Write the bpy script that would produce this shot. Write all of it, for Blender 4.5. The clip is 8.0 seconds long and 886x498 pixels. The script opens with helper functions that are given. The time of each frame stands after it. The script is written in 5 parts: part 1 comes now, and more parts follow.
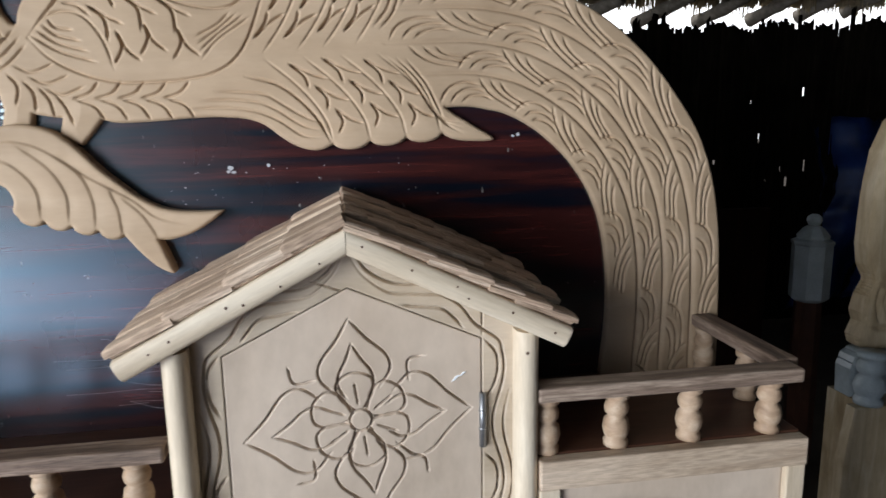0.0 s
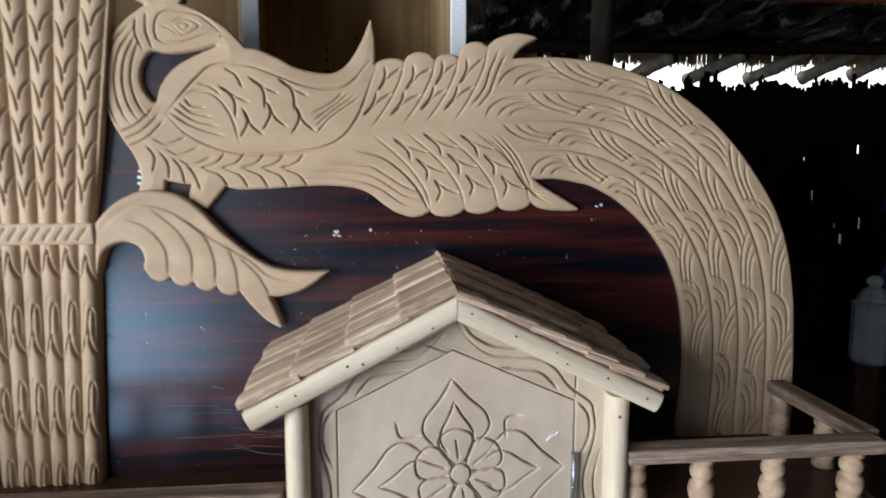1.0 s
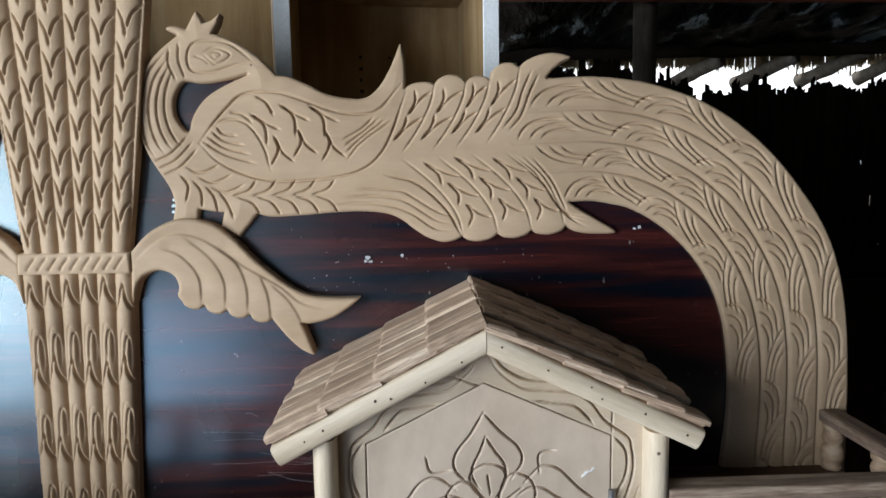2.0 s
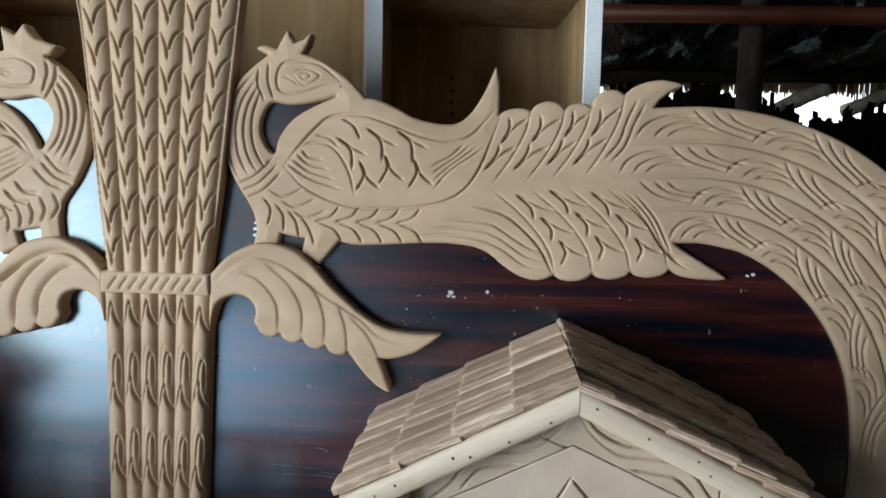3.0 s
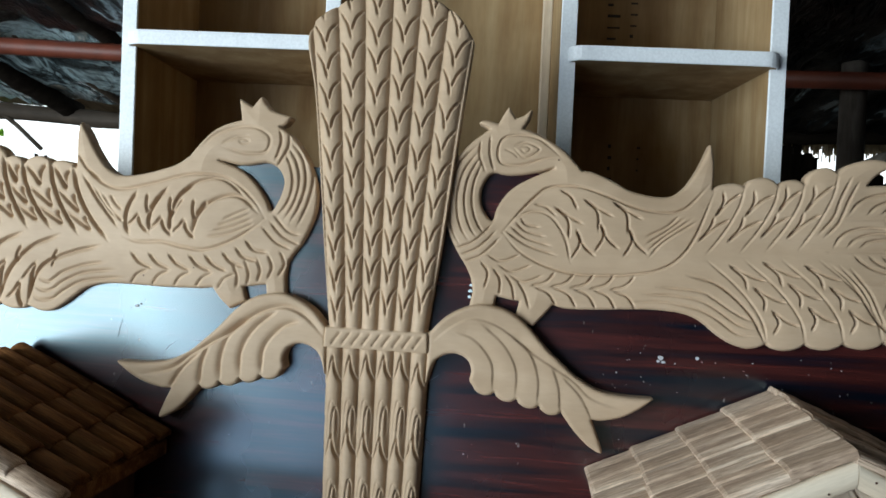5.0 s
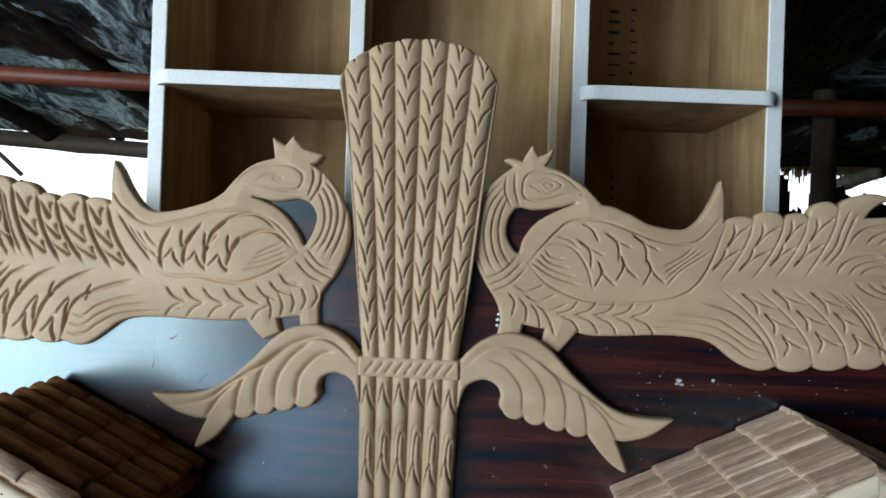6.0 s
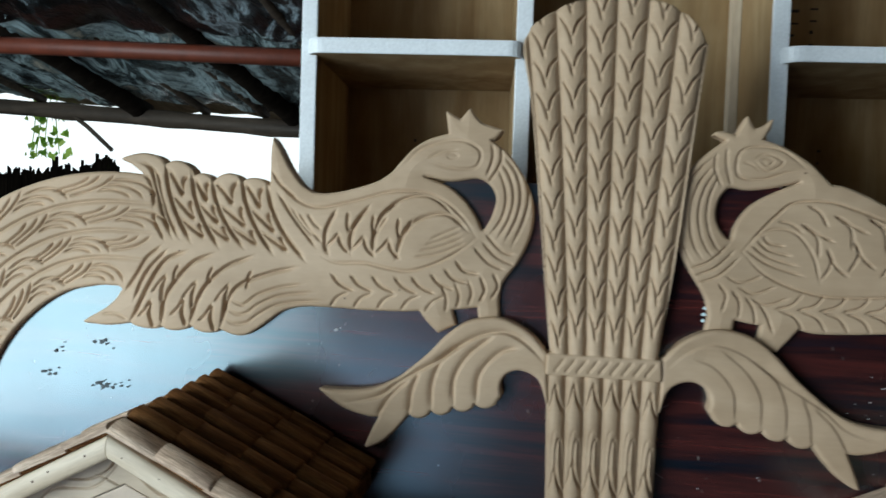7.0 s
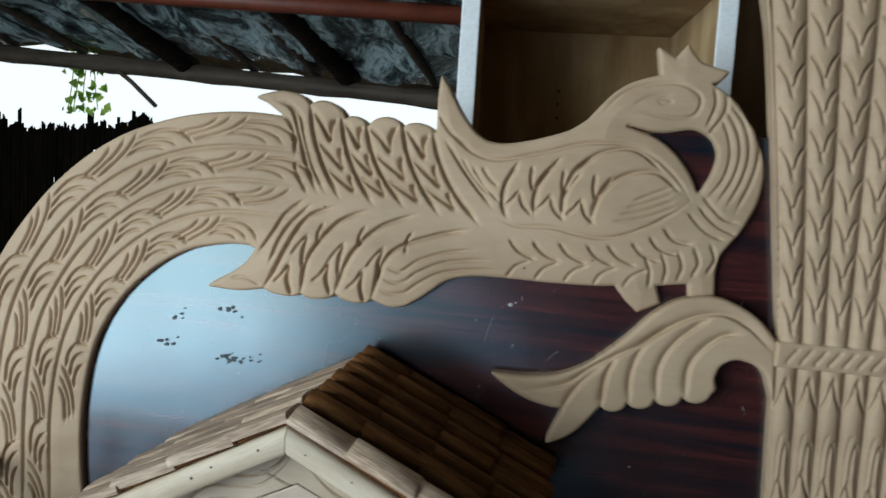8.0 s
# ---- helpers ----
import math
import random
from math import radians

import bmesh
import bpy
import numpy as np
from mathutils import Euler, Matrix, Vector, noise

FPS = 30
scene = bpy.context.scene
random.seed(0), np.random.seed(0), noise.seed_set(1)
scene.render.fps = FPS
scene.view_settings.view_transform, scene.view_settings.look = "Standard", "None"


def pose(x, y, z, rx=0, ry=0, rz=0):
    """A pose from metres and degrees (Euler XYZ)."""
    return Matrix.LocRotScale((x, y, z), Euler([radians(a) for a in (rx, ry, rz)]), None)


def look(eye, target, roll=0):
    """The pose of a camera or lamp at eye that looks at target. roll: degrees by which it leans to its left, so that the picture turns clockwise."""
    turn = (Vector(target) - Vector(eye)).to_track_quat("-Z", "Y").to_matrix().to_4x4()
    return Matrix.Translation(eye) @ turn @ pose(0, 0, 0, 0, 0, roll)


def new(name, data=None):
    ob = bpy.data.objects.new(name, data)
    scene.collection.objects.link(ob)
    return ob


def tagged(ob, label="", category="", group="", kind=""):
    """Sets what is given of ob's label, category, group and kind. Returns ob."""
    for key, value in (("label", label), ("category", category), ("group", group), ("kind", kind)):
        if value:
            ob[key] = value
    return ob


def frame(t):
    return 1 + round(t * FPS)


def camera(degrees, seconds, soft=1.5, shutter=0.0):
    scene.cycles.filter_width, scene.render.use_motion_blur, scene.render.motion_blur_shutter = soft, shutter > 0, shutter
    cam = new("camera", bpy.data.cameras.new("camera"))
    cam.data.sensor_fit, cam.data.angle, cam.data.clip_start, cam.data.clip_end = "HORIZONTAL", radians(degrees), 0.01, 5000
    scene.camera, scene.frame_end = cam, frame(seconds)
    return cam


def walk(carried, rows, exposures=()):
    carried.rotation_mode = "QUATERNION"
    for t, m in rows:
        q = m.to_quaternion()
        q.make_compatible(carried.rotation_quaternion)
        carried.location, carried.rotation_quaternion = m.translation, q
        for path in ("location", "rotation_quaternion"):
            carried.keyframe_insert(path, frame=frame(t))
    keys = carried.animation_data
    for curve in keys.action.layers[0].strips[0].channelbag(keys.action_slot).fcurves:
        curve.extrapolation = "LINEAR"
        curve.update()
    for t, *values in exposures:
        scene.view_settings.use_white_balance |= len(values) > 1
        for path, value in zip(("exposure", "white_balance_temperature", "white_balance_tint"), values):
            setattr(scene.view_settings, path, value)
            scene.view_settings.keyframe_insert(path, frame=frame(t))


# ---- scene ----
cam = camera(65.5, 8.0, soft=1.5, shutter=0.35)
PATH = [
    (0, (0.519, -0.937, 1.269), (0.822, 1.005, 0.897), -1.0),
    (0.5, (0.474, -0.963, 1.281), (0.721, 0.992, 0.942), -0.3),
    (1, (0.441, -0.985, 1.306), (0.639, 0.99, 1.06), 0.0),
    (1.2, (0.428, -0.997, 1.310), (0.580, 0.984, 1.090), -0.4),
    (2.3, (0.474, -0.931, 1.338), (0.472, 1.056, 1.109), -0.6),
    (2.5, (0.478, -0.908, 1.342), (0.389, 1.079, 1.131), 0.2),
    (3, (0.448, -0.903, 1.349), (0.289, 1.082, 1.168), 1.2),
    (3.5, (0.398, -0.922, 1.35), (0.25, 1.066, 1.183), 1.6),
    (4, (0.329, -0.942, 1.364), (0.168, 1.046, 1.207), 1.7),
    (4.5, (0.251, -0.969, 1.378), (0.018, 1.014, 1.256), 2.1),
    (4.7, (0.229, -0.972, 1.374), (-0.029, 1.009, 1.281), 2.4),
    (5.8, (0.160, -1.010, 1.362), (-0.058, 0.977, 1.384), 2.7),
    (6, (0.130, -1.031, 1.384), (-0.043, 0.9615, 1.394), 1.9),
    (6.5, (0.048, -1.006, 1.377), (-0.192, 0.979, 1.358), 2.3),
    (7, (-0.069, -0.953, 1.397), (-0.390, 1.019, 1.319), 1.9),
    (7.5, (-0.200, -0.899, 1.380), (-0.534, 1.069, 1.262), 2.4),
    (8, (-0.312, -0.8445, 1.368), (-0.6605, 1.1185, 1.2075), 3.6),
]
walk(cam, [(t, look(eye, target, roll)) for t, eye, target, roll in PATH], [(0.0, 0.74, 6450, 12), (2.5, 0.60, 6350, 8), (4.5, 0.48, 6250, 4), (6.0, 0.28, 6200, 3), (7.0, 0.02, 6150, 1), (8.0, -0.24, 6200, 2)])

# ---- world and light ----
world = bpy.data.worlds.new("sky")
scene.world = world
world.use_nodes = True
_n = world.node_tree.nodes
_sky = _n.new("ShaderNodeTexSky")
_sky.sky_type = "NISHITA"
_sky.sun_disc = False
_sky.sun_elevation = radians(55)
_sky.sun_rotation = radians(-60)
world.node_tree.links.new(_sky.outputs[0], _n["Background"].inputs[0])
_n["Background"].inputs[1].default_value = 0.015
sun = new("sun", bpy.data.lights.new("sun", "SUN"))
sun.data.energy, sun.data.angle, sun.data.color = 1.3, radians(10), (1, 0.97, 0.92)
sun.matrix_world = look((-6, 4, 9), (0, 0, 0))


def area_daylight(name, eye, target, w, h, watts, color=(1, 1, 1)):
    """An area lamp in for daylight: sky through the shed's open side, or an added fill."""
    lamp = new(name, bpy.data.lights.new(name, "AREA"))
    lamp.data.shape, lamp.data.size, lamp.data.size_y = "RECTANGLE", w, h
    lamp.data.energy, lamp.data.color = watts, color
    lamp.matrix_world = look(eye, target)
    return lamp


area_daylight("sky_light_front", (-2.95, -2.75, 1.30), (0.2, 0, 1.2), 2.7, 1.9, 150, (0.88, 0.95, 1.0))
# Added high lamp that brightens the left roof slopes and rail tops.
area_daylight("high_fill_light", (-3.5, -3.4, 2.66), (0.0, 0.0, 1.2), 1.2, 0.5, 25, (0.92, 0.97, 1.0))
# Added low lamp for the bluish ground glow mirrored in the panel.
area_daylight("panel_sheen_fill", (-1.8, -2.85, 0.42), (-0.1, 0.2, 0.9), 2.6, 0.80, 18, (0.62, 0.74, 1.0))

# ---- materials ----


def ramp(nt, fac, stops):
    r = nt.nodes.new("ShaderNodeValToRGB")
    while len(r.color_ramp.elements) < len(stops):
        r.color_ramp.elements.new(0.5)
    for e, (p, c) in zip(r.color_ramp.elements, stops):
        e.position, e.color = p, (*c, 1)
    nt.links.new(fac, r.inputs[0])
    return r.outputs[0]


def texture(nt, kind, scale, stretch=(1, 1, 1), detail=4.0, rough=0.55, twist=0.0):
    """A noise in object space, stretched along the grain."""
    co = nt.nodes.new("ShaderNodeTexCoord")
    mp = nt.nodes.new("ShaderNodeMapping")
    mp.inputs["Scale"].default_value = stretch
    nt.links.new(co.outputs["Object"], mp.inputs[0])
    vec = mp.outputs[0]
    info = nt.nodes.new("ShaderNodeObjectInfo")
    add = nt.nodes.new("ShaderNodeVectorMath")
    sc = nt.nodes.new("ShaderNodeVectorMath")
    sc.operation = "SCALE"
    sc.inputs[0].default_value = (3.1, 5.7, 4.3)
    nt.links.new(info.outputs["Random"], sc.inputs["Scale"])
    nt.links.new(vec, add.inputs[0])
    nt.links.new(sc.outputs[0], add.inputs[1])
    if kind == "VORONOI":
        t = nt.nodes.new("ShaderNodeTexVoronoi")
        t.inputs["Scale"].default_value = scale
        nt.links.new(add.outputs[0], t.inputs["Vector"])
        return t.outputs["Distance"]
    t = nt.nodes.new("ShaderNodeTexNoise")
    t.inputs["Scale"].default_value, t.inputs["Detail"].default_value, t.inputs["Roughness"].default_value = scale, detail, rough
    t.inputs["Distortion"].default_value = twist
    nt.links.new(add.outputs[0], t.inputs["Vector"])
    return t.outputs[0]


def mix(nt, a, b, fac, mode="MIX"):
    m = nt.nodes.new("ShaderNodeMix")
    m.data_type, m.blend_type = "RGBA", mode
    for socket, v in ((m.inputs[0], fac), (m.inputs[6], a), (m.inputs[7], b)):
        if isinstance(v, (int, float)):
            socket.default_value = v
        elif isinstance(v, tuple):
            socket.default_value = (*v, 1)
        else:
            nt.links.new(v, socket)
    return m.outputs[2]


def material(name, rough=0.6, metal=0.0):
    m = bpy.data.materials.new(name)
    m.use_nodes = True
    b = m.node_tree.nodes["Principled BSDF"]
    b.inputs["Roughness"].default_value, b.inputs["Metallic"].default_value = rough, metal
    return m, m.node_tree, b


def bump(nt, b, height, strength=0.3, dist=0.002):
    n = nt.nodes.new("ShaderNodeBump")
    n.inputs["Strength"].default_value, n.inputs["Distance"].default_value = strength, dist
    nt.links.new(height, n.inputs["Height"])
    nt.links.new(n.outputs[0], b.inputs["Normal"])


def wood(name, dark, mid, light, grain=(1, 1, 1), scale=9.0, rough=0.6, blotch=0.35, relief=0.25, speck=0.0, piece=0.0, sheen=0.25, streak=0.5, dot=0.030):
    """Bare timber: broad figure along the grain, fine fibre, handling marks and small dark specks."""
    m, nt, b = material(name, rough)
    b.inputs["Specular IOR Level"].default_value = sheen
    figure = texture(nt, "NOISE", scale, grain, 3, 0.5, 0.6)
    fibre = texture(nt, "NOISE", scale * 9, grain, 4, 0.6)
    marks = texture(nt, "NOISE", 5.0, (1, 1, 1), 4, 0.6)
    base = ramp(nt, figure, [(0.25, dark), (0.5, mid), (0.72, light)])
    base = mix(nt, base, ramp(nt, fibre, [(0.34, (0.72, 0.70, 0.68) if streak < 0.6 else (0.42, 0.38, 0.36)), (0.65, (1.05, 1.05, 1.05) if streak < 0.6 else (1.25, 1.25, 1.25))]), streak, "MULTIPLY")
    base = mix(nt, base, ramp(nt, marks, [(0.32, tuple(0.62 * c for c in mid)), (0.6, light)]), blotch, "MIX")
    if piece:
        info = nt.nodes.new("ShaderNodeObjectInfo")
        base = mix(nt, base, ramp(nt, info.outputs["Random"], [(0.0, (0.60, 0.55, 0.50)), (0.4, (0.95, 0.93, 0.92)), (1.0, (1.22, 1.20, 1.17))]), piece, "MULTIPLY")
    if speck:
        dots = texture(nt, "VORONOI", 15.0, (1, 0, 1))
        base = mix(nt, base, (0.09, 0.05, 0.03), ramp(nt, dots, [(dot, (speck,) * 3), (1.5 * dot, (0, 0, 0))]))
    nt.links.new(base, b.inputs["Base Color"])
    bump(nt, b, fibre, relief)
    return m


def plain(name, color, rough=0.6, vary=0.25, scale=12.0, relief=0.15, metal=0.0):
    """A worn coat: two sizes of blotches over one colour."""
    m, nt, b = material(name, rough, metal)
    big = texture(nt, "NOISE", scale, (1, 1, 1), 4)
    fine = texture(nt, "NOISE", scale * 12, (1, 1, 1), 3)
    low, high = tuple(c * (1 - vary) for c in color), tuple(min(1, c * (1 + vary * 0.5)) for c in color)
    base = ramp(nt, big, [(0.3, low), (0.7, high)])
    base = mix(nt, base, ramp(nt, fine, [(0.35, (0.85,) * 3), (0.65, (1.05,) * 3)]), 0.5, "MULTIPLY")
    nt.links.new(base, b.inputs["Base Color"])
    bump(nt, b, fine, relief)
    return m


CARVED = wood("carved_timber", (0.415, 0.285, 0.175), (0.49, 0.35, 0.225), (0.545, 0.40, 0.27), (1, 1, 4), 6.0, 0.55, 0.43, 0.10, 0.9, streak=0.22, dot=0.017)
PALE = wood("pale_timber", (0.52, 0.40, 0.27), (0.66, 0.545, 0.405), (0.76, 0.66, 0.52), (8, 8, 1), 5.0, 0.45, 0.25, 0.15, 1.0)
PALE_SLOPE = wood("pale_timber_slope", (0.52, 0.40, 0.27), (0.66, 0.545, 0.405), (0.76, 0.66, 0.52), (1, 8, 8), 5.0, 0.45, 0.25, 0.15, 1.0, dot=0.055)
BOARD = wood("smooth_board", (0.50, 0.39, 0.29), (0.575, 0.465, 0.365), (0.63, 0.52, 0.42), (2, 2, 1), 3.0, 0.5, 0.3, 0.06, 0.6)
FACE = wood("mottled_board", (0.42, 0.32, 0.205), (0.545, 0.435, 0.315), (0.64, 0.53, 0.41), (1, 3, 5), 7.0, 0.5, 0.6, 0.10, 0.5)
SHINGLE = wood("shingle_timber", (0.33, 0.22, 0.15), (0.56, 0.42, 0.31), (0.74, 0.61, 0.48), (0.6, 7, 7), 9.0, 0.6, 0.10, 0.5, 0.0, 0.6, streak=0.8)
# Brown shingle tone that carries the shade of a right-hand slope.
SHINGLE_SHADE_BROWN = wood("shaded_brown_shingle", (0.065, 0.025, 0.008), (0.155, 0.066, 0.022), (0.27, 0.135, 0.052), (0.6, 7, 7), 9.0, 0.7, 0.10, 0.5, 0.0, 0.6, sheen=0.06, streak=0.8)
TRIM = wood("mottled_strip", (0.30, 0.195, 0.12), (0.56, 0.43, 0.31), (0.66, 0.53, 0.41), (0.8, 8, 8), 7.0, 0.5, 0.45, 0.25, 0.6, streak=0.7)
RAIL = wood("weathered_rail", (0.05, 0.033, 0.027), (0.20, 0.135, 0.10), (0.52, 0.41, 0.32), (0.5, 7, 7), 12.0, 0.55, 0.15, 0.3, 0.0, streak=0.85)
TURNED = wood("turned_timber", (0.20, 0.11, 0.06), (0.43, 0.285, 0.18), (0.60, 0.46, 0.335), (2, 2, 3), 22.0, 0.5, 0.35, 0.35, 0.0)
BROWN = wood("stained_and_shaded_board", (0.035, 0.014, 0.009), (0.07, 0.028, 0.017), (0.11, 0.05, 0.03), (1, 6, 1), 7.0, 0.4, 0.25, 0.1)

# Darker copy of the brown board with the shade painted into it.
SHADED = wood("board_in_deep_shade", (0.008, 0.004, 0.003), (0.016, 0.007, 0.005), (0.026, 0.011, 0.008), (6, 6, 1), 5.0, 0.5, 0.25, 0.1, sheen=0.1)


def panel_material():
    """Dark red veneer with streaks along its length under a scratched glossy lacquer."""
    m, nt, b = material("lacquered_veneer", 0.4)
    streak = texture(nt, "NOISE", 5.0, (0.55, 1, 9), 5, 0.6, 0.3)
    fine = texture(nt, "NOISE", 14.0, (0.4, 1, 16), 4, 0.65)
    base = ramp(nt, streak, [(0.34, (0.005, 0.007, 0.015)), (0.47, (0.028, 0.008, 0.009)), (0.60, (0.070, 0.016, 0.014)), (0.70, (0.036, 0.010, 0.010)), (0.78, (0.014, 0.008, 0.012))])
    base = mix(nt, base, ramp(nt, fine, [(0.35, (0.45, 0.45, 0.5)), (0.65, (1.25, 1.1, 1.05))]), 0.55, "MULTIPLY")
    dust = texture(nt, "NOISE", 130.0, (1, 1, 0.5), 2)
    base = mix(nt, base, (0.4, 0.38, 0.36), ramp(nt, dust, [(0.73, (0, 0, 0)), (0.78, (0.35,) * 3)]))
    nt.links.new(base, b.inputs["Base Color"])
    smear = texture(nt, "NOISE", 4.0, (1, 1, 0.6), 4)
    nt.links.new(ramp(nt, smear, [(0.3, (0.19,) * 3), (0.7, (0.32,) * 3)]), b.inputs["Roughness"])
    b.inputs["Specular Tint"].default_value = (0.58, 0.88, 1.0, 1)
    b.inputs["Coat Weight"].default_value, b.inputs["Coat Roughness"].default_value, b.inputs["Coat IOR"].default_value = 0.45, 0.23, 1.55
    b.inputs["Specular IOR Level"].default_value = 1.0
    wave = texture(nt, "NOISE", 7.0, (0.7, 1, 1), 2)
    bump(nt, b, wave, 0.25, 0.004)
    return m


PANEL = panel_material()
WHITE = plain("white_paint", (0.87, 0.90, 0.92), 0.4, 0.05, 20, 0.05)
PLY = wood("bare_plywood", (0.20, 0.105, 0.04), (0.34, 0.215, 0.10), (0.50, 0.37, 0.21), (5, 5, 0.6), 4.0, 0.6, 0.35, 0.1, sheen=0.1)
STEEL = plain("grey_steel", (0.32, 0.32, 0.33), 0.4, 0.3, 60, 0.1, 0.8)
CHALK = plain("dull_white_splash", (0.50, 0.51, 0.53), 0.7, 0.3, 60)
SCRATCH = plain("pale_scratch", (0.22, 0.21, 0.22), 0.6, 0.2)
SMEAR = plain("pale_blue_paint", (0.62, 0.77, 0.82), 0.6, 0.2)
SMUDGE = plain("dull_smudge", (0.10, 0.12, 0.13), 0.8, 0.3)
INK = plain("dark_ink", (0.05, 0.04, 0.03), 0.7, 0.2)
# Reed tone taken down to near black: the shade is in the colour.
REED_SHADE = wood("shaded_reed", (0.002, 0.0016, 0.0013), (0.006, 0.0048, 0.0036), (0.018, 0.014, 0.010), (12, 12, 1), 3.0, 0.85, 0.4, 0.4, sheen=0.03)
THATCH = wood("thatch_straw", (0.10, 0.075, 0.05), (0.22, 0.17, 0.11), (0.38, 0.31, 0.21), (10, 1, 10), 5.0, 0.9, 0.35, 0.4)
BAMBOO = wood("smoked_bamboo", (0.03, 0.024, 0.02), (0.07, 0.055, 0.042), (0.13, 0.10, 0.075), (1, 8, 8), 4.0, 0.6, 0.35, 0.2)
SOOT = wood("sooty_log", (0.008, 0.006, 0.005), (0.018, 0.014, 0.011), (0.035, 0.028, 0.022), (1, 8, 8), 4.0, 0.8, 0.35, 0.3, sheen=0.05)
LOG_END = wood("pale_log", (0.16, 0.14, 0.12), (0.30, 0.27, 0.23), (0.46, 0.42, 0.37), (1, 8, 8), 4.0, 0.7, 0.35, 0.3)
GREY_POST = wood("weathered_post", (0.04, 0.032, 0.028), (0.12, 0.10, 0.085), (0.22, 0.19, 0.165), (8, 8, 1), 4.0, 0.7, 0.4, 0.3, sheen=0.1)
RED_POLE = plain("red_painted_pole", (0.18, 0.045, 0.024), 0.5, 0.35, 9)


def crumpled_plastic(name, rough, tones):
    """Old plastic sheet: mottled tones, the pale bands painted as glints on its creases."""
    m, nt, b = material(name, rough)
    tone = ramp(nt, texture(nt, "NOISE", 2.2, (1.6, 0.7, 1), 6, 0.65, 1.2), tones)
    nt.links.new(tone, b.inputs["Base Color"])
    bump(nt, b, texture(nt, "NOISE", 9.0, (1.5, 0.6, 1), 5, 0.6, 1.5), 0.9, 0.03)
    return m


TARP = crumpled_plastic("plastic_sheet_with_glints", 0.26, [(0.37, (0.010, 0.012, 0.013)), (0.46, (0.09, 0.125, 0.135)), (0.54, (0.60, 0.77, 0.81)), (0.60, (0.14, 0.20, 0.215)), (0.70, (0.62, 0.58, 0.48))])
TARP_BLACK = crumpled_plastic("black_sheet_with_glints", 0.3, [(0.50, (0.005, 0.006, 0.007)), (0.56, (0.03, 0.04, 0.045)), (0.61, (0.50, 0.63, 0.70)), (0.68, (0.06, 0.08, 0.09)), (0.74, (0.30, 0.38, 0.42))])
SOIL = plain("trodden_earth", (0.10, 0.078, 0.058), 0.95, 0.35, 3, 0.5)
LEAF = plain("green_leaf", (0.16, 0.28, 0.045), 0.5, 0.3, 30)


def let_light_through(m, color, share):
    """Thin leaves and straws glow when lit from behind."""
    nt = m.node_tree
    thin, both = nt.nodes.new("ShaderNodeBsdfTranslucent"), nt.nodes.new("ShaderNodeMixShader")
    thin.inputs[0].default_value = (*color, 1)
    both.inputs[0].default_value = share
    nt.links.new(nt.nodes["Principled BSDF"].outputs[0], both.inputs[1])
    nt.links.new(thin.outputs[0], both.inputs[2])
    nt.links.new(both.outputs[0], nt.nodes["Material Output"].inputs[0])


let_light_through(LEAF, (0.70, 0.95, 0.25), 0.8)
STRAW = wood("pale_straw", (0.30, 0.24, 0.16), (0.48, 0.41, 0.29), (0.66, 0.58, 0.43), (10, 1, 10), 5.0, 0.8, 0.35, 0.3)
let_light_through(STRAW, (0.80, 0.72, 0.55), 0.45)
BLUE = plain("blue_plastic_sheet", (0.018, 0.065, 0.30), 0.4, 0.6, 5)
FILM = plain("milky_wrap", (0.44, 0.50, 0.52), 0.35, 0.25, 14)

# ---- building helpers ----


def thing(name, label, category, group="", kind="", at=(0, 0, 0)):
    ob = new(name)
    ob.empty_display_size = 0.05
    ob.matrix_world = Matrix.Translation(at)
    return tagged(ob, label, category, group, kind)


def link_mesh(name, me, mat, parent=None, label=""):
    if mat and not me.materials:
        me.materials.append(mat)
    ob = new(name, me)
    if parent:
        ob.parent = parent
        up, inv = parent, Matrix.Identity(4)
        while up:
            inv = inv @ up.matrix_basis.inverted()
            up = up.parent
        ob.matrix_basis = inv
    if label:
        ob["label"] = label
    return ob


def part(name, bm, mat, parent=None, label="", smooth=False):
    """Links a bmesh as one mesh object under a thing or a part."""
    me = bpy.data.meshes.new(name)
    if smooth:
        for f in bm.faces:
            f.smooth = True
    bm.to_mesh(me)
    bm.free()
    return link_mesh(name, me, mat, parent, label)


def box(bm, x0, x1, y0, y1, z0, z1, bevel=0.0):
    """A box with slightly broken edges, added to bm."""
    r = bmesh.ops.create_cube(bm, size=1)
    vs = r["verts"]
    for v in vs:
        v.co = Vector(((x0 + x1) / 2 + v.co.x * (x1 - x0), (y0 + y1) / 2 + v.co.y * (y1 - y0), (z0 + z1) / 2 + v.co.z * (z1 - z0)))
    if bevel:
        es = list({e for v in vs for e in v.link_edges})
        bmesh.ops.bevel(bm, geom=es, offset=bevel, segments=2, affect="EDGES", profile=0.5)
    return bm


def boxed(name, x0, x1, y0, y1, z0, z1, mat, parent=None, label="", bevel=0.002):
    return part(name, box(bmesh.new(), x0, x1, y0, y1, z0, z1, bevel), mat, parent, label)


def turn(bm, mat4, verts=None):
    bmesh.ops.transform(bm, matrix=mat4, verts=verts or bm.verts)
    return bm


